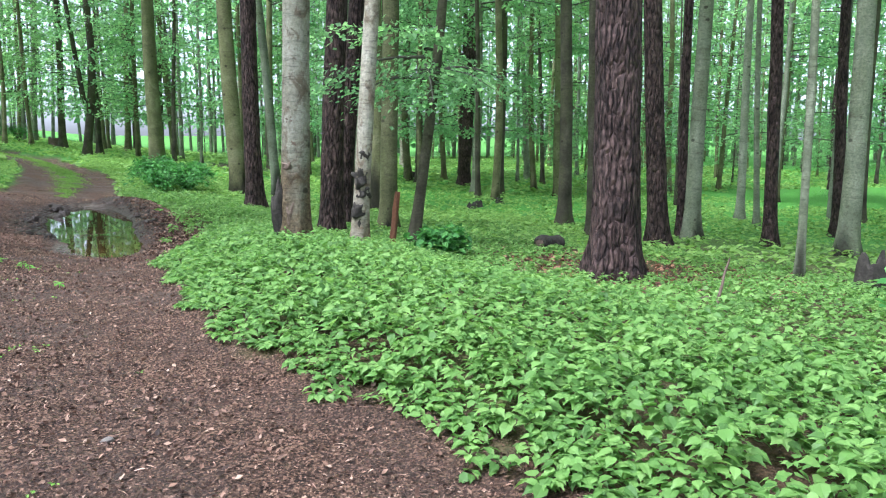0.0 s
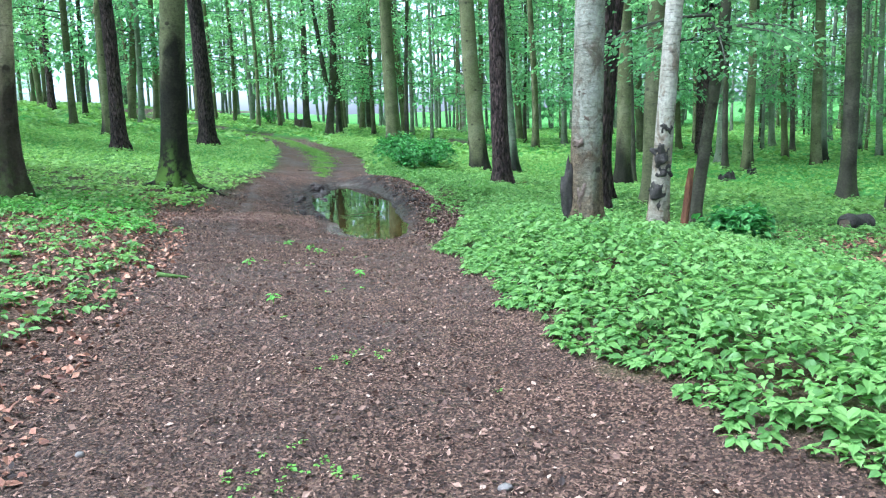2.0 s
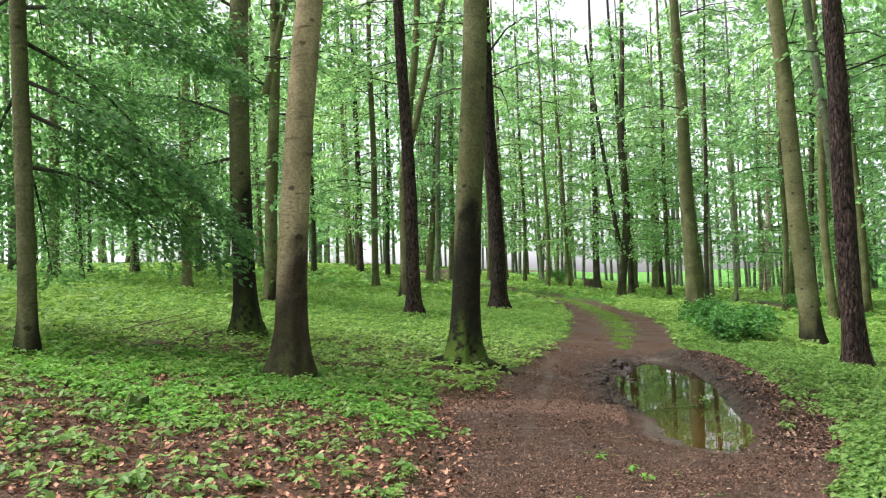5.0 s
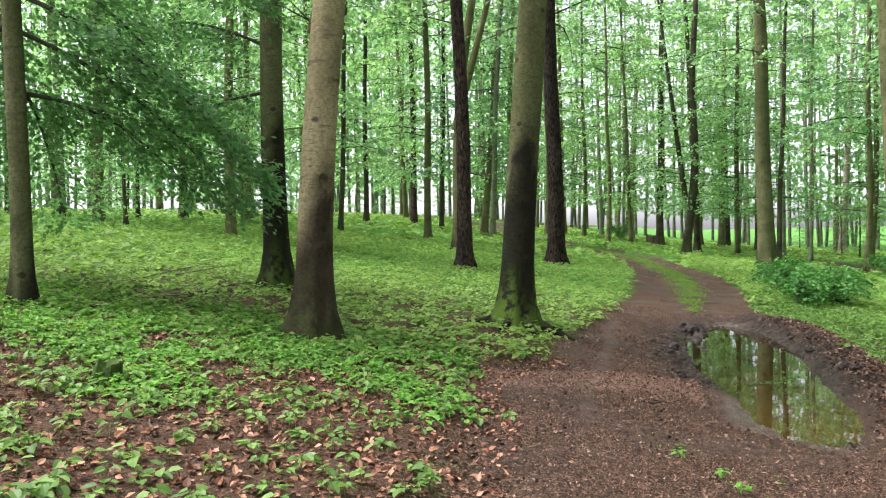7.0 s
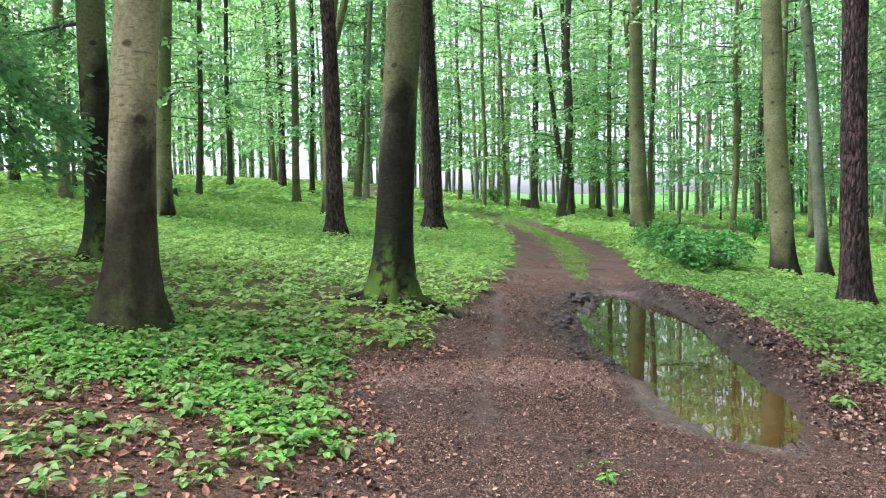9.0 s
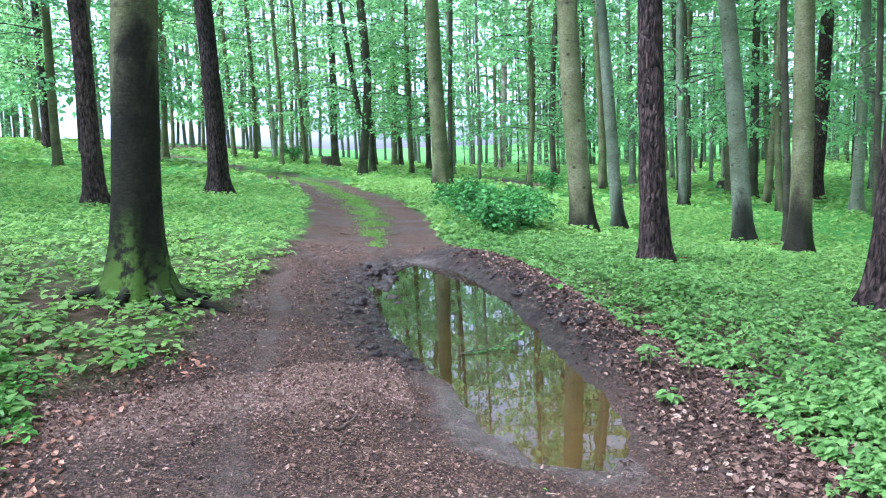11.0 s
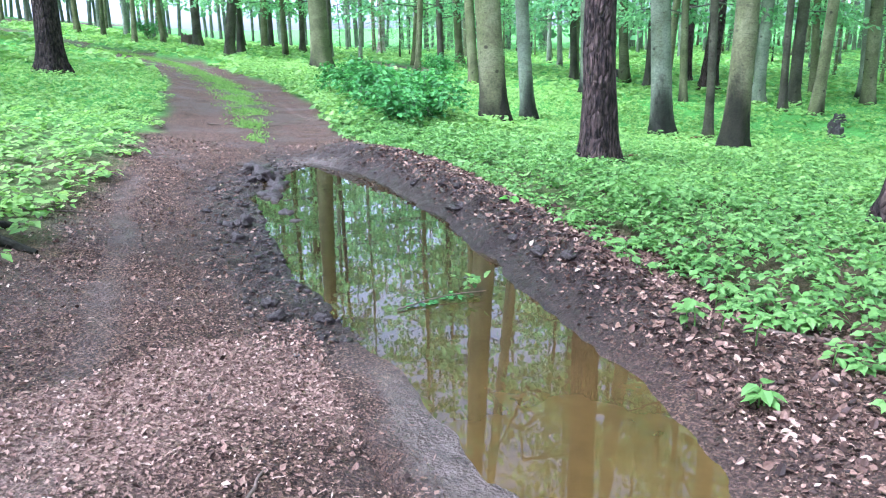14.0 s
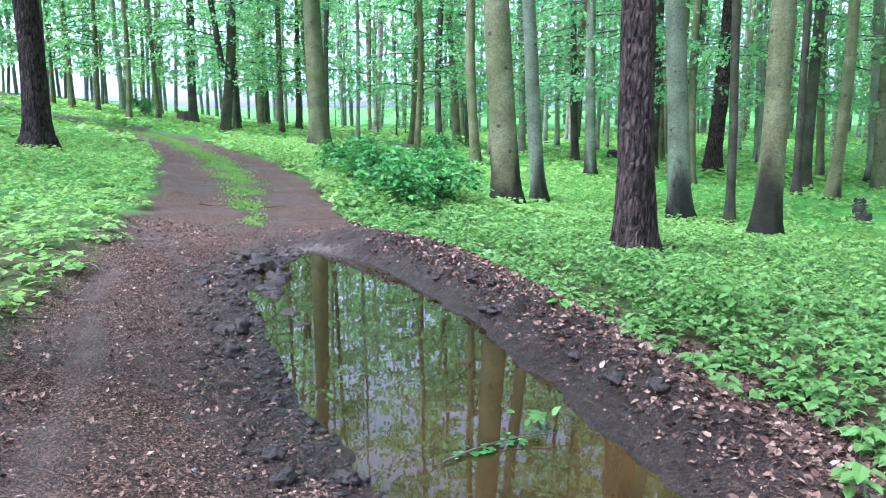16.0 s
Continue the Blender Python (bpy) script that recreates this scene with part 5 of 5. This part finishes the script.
for n in range(26):
    g = random.Random(300 + n)
    y = g.uniform(13.2, 18.6)
    x = float(np.interp(y, YS_RIGHT, RIGHT_EDGE)) - g.uniform(-0.1, 0.45) * (0.4 if y > 17 else 1)
    herb_plant(x, y, g.uniform(0.09, 0.2), g.randint(5, 8), g.uniform(0.075, 0.105), M_HERB, "young broad-leaved herb at the muddy bank", 400 + n)
for n in range(12):
    g = random.Random(340 + n)
    herb_plant(3.35 + g.uniform(-0.3, 0.3), 17.2 + g.uniform(-0.4, 0.4), g.uniform(0.28, 0.42), 10, g.uniform(0.085, 0.115), M_HERB, "tall leafy herb standing above its neighbours", 460 + n)
herb_plant(1.83, 16.95, 0.07, 7, 0.09, M_BRIGHT, "single pale green herb on the muddy bank", 440)
for n, (x, y) in enumerate(((-0.58, 11.2), (-0.32, 10.75), (-0.23, 10.4), (-0.59, 6.85), (0.1, 8.3), (-0.9, 9.0))):
    herb_plant(x, y, 0.07, 8, 0.055, M_BRIGHT, "small pale green weed growing on the track", 450 + n)

def churned_mud():
    """Small lumps trodden up along both rims of the puddle."""
    g = np.random.default_rng(31)
    bm = bmesh.new()
    bmesh.ops.create_icosphere(bm, subdivisions=1, radius=1.0)
    ball = np.array([v.co[:] for v in bm.verts])
    tri = np.array([[v.index for v in f.verts] for f in bm.faces])
    bm.free()
    pieces = []
    while len(pieces) < 560:
        y = g.uniform(14.8, 20.9)
        left = g.uniform() < 0.84
        x = np.interp(y, YS_POND, POND_LEFT) - abs(g.normal(0.05, 0.3)) if left else np.interp(y, YS_POND, POND_RIGHT) + 0.08 + abs(g.normal(0, 0.22))
        s = g.uniform(0.01, 0.032)
        v = ball * (1 + g.normal(0, 0.22, (len(ball), 1))) * np.array([s * 1.2, s * g.uniform(0.7, 1.4), s * 0.42])
        pieces.append((v + np.array([x, y, at_ground(x, y)]), tri))
    tagged(new("churned_mud", build_mesh("churned_mud", *joined(pieces), M_MUD, True)), "small dark lumps of trodden mud round the puddle", "mud", kind="stuff")


churned_mud()

# the leafy broken branch in the water
sprig = tagged(thing("broken_branch", 0.36, 15.24, WATER), "leafy green broken branch floating in the puddle", "branch")
k = np.linspace(0, 1, 8)
part("stem", build_mesh("stem", *tube(np.stack([0.62 * k, 0.1 * np.sin(k * 2.4), 0.012 + 0.03 * k], -1), 0.006 * (1 - 0.6 * k), 6), M_TWIG, True), sprig)
g = np.random.default_rng(77)
n = 44
u = g.uniform(0.1, 0.85, n)
pos = np.stack([0.62 * u, 0.1 * np.sin(u * 2.4) + g.normal(0, 0.05, n), np.full(n, 0.012)], -1)
tagged(part("flat_leaves", build_mesh("flat_leaves", *leaf_cloud(pos, g.uniform(0, 6.28, n), g.normal(0, 0.08, n), g.uniform(0.025, 0.05, n), 1.2, g.normal(0, 0.15, n)), M_SHRUB), sprig, "dull wet leaves lying on the water"), kind="stuff")
n = 20
pos = np.stack([0.56 + g.normal(0, 0.05, n), 0.2 + g.normal(0, 0.05, n), 0.03 + g.uniform(0, 0.09, n)], -1)
tagged(part("upright_leaves", build_mesh("upright_leaves", *leaf_cloud(pos, g.uniform(0, 6.28, n), g.normal(0.35, 0.3, n), g.uniform(0.04, 0.068, n), 1.3), M_HERB), sprig, "fresh bright green leaves standing clear of the water"), kind="stuff")


def shrub(x, y, wide, tall, count, label, seed):
    """A low bramble mound: arching canes and dark leaves."""
    g = np.random.default_rng(seed)
    ob = tagged(thing("bramble_bush", x, y), label, "shrub", "brambles by the track")
    canes, pos, yaw = [], [], []
    k = np.linspace(0, 1, 7)
    for c in range(18):
        a, ln, h = g.uniform(0, 6.28), wide * g.uniform(0.5, 1.0), tall * g.uniform(0.7, 1.15)
        p = np.stack([ln * k * math.cos(a), ln * k * math.sin(a), h * np.sin(np.pi * k * 0.8)], -1)
        canes.append(tube(p, 0.006 * (1 - 0.6 * k), 4))
        n = count // 18
        u = g.uniform(0.15, 1, n)
        q = np.stack([np.interp(u, k, p[:, i]) for i in range(3)], -1) + g.normal(0, 0.07, (n, 3))
        pos.append(q), yaw.append(a + g.normal(0, 1.3, n))
    pos, yaw = np.concatenate(pos), np.concatenate(yaw)
    pos[:, 2] = np.maximum(pos[:, 2], 0.04)
    tagged(part("cane_tangle", build_mesh("cane_tangle", *joined(canes), M_BRANCH, True), ob), kind="stuff")
    tagged(part("leaves", build_mesh("leaves", *leaf_cloud(pos, yaw, g.normal(-0.15, 0.35, len(pos)), g.uniform(0.07, 0.14, len(pos)), 1.2), M_SHRUB), ob), kind="stuff")


for n, (x, y, w, h) in enumerate(((2.5, 23.6, 0.8, 0.5), (3.3, 24.4, 0.9, 0.55), (2.6, 25.6, 0.9, 0.6), (3.5, 26.2, 1.0, 0.6), (2.8, 27.8, 0.9, 0.6), (3.8, 28.4, 0.9, 0.55), (3.1, 30.2, 0.9, 0.6), (8.6, 40.0, 0.9, 0.7), (5.9, 3.4, 0.8, 0.6), (4.7, 10.0, 0.36, 0.22), (-2.6, 62.0, 1.2, 0.8))):
    shrub(x, y, w * 1.1, h * 1.35, 1000, "dark green bramble mound rising over the herbs", 500 + n)
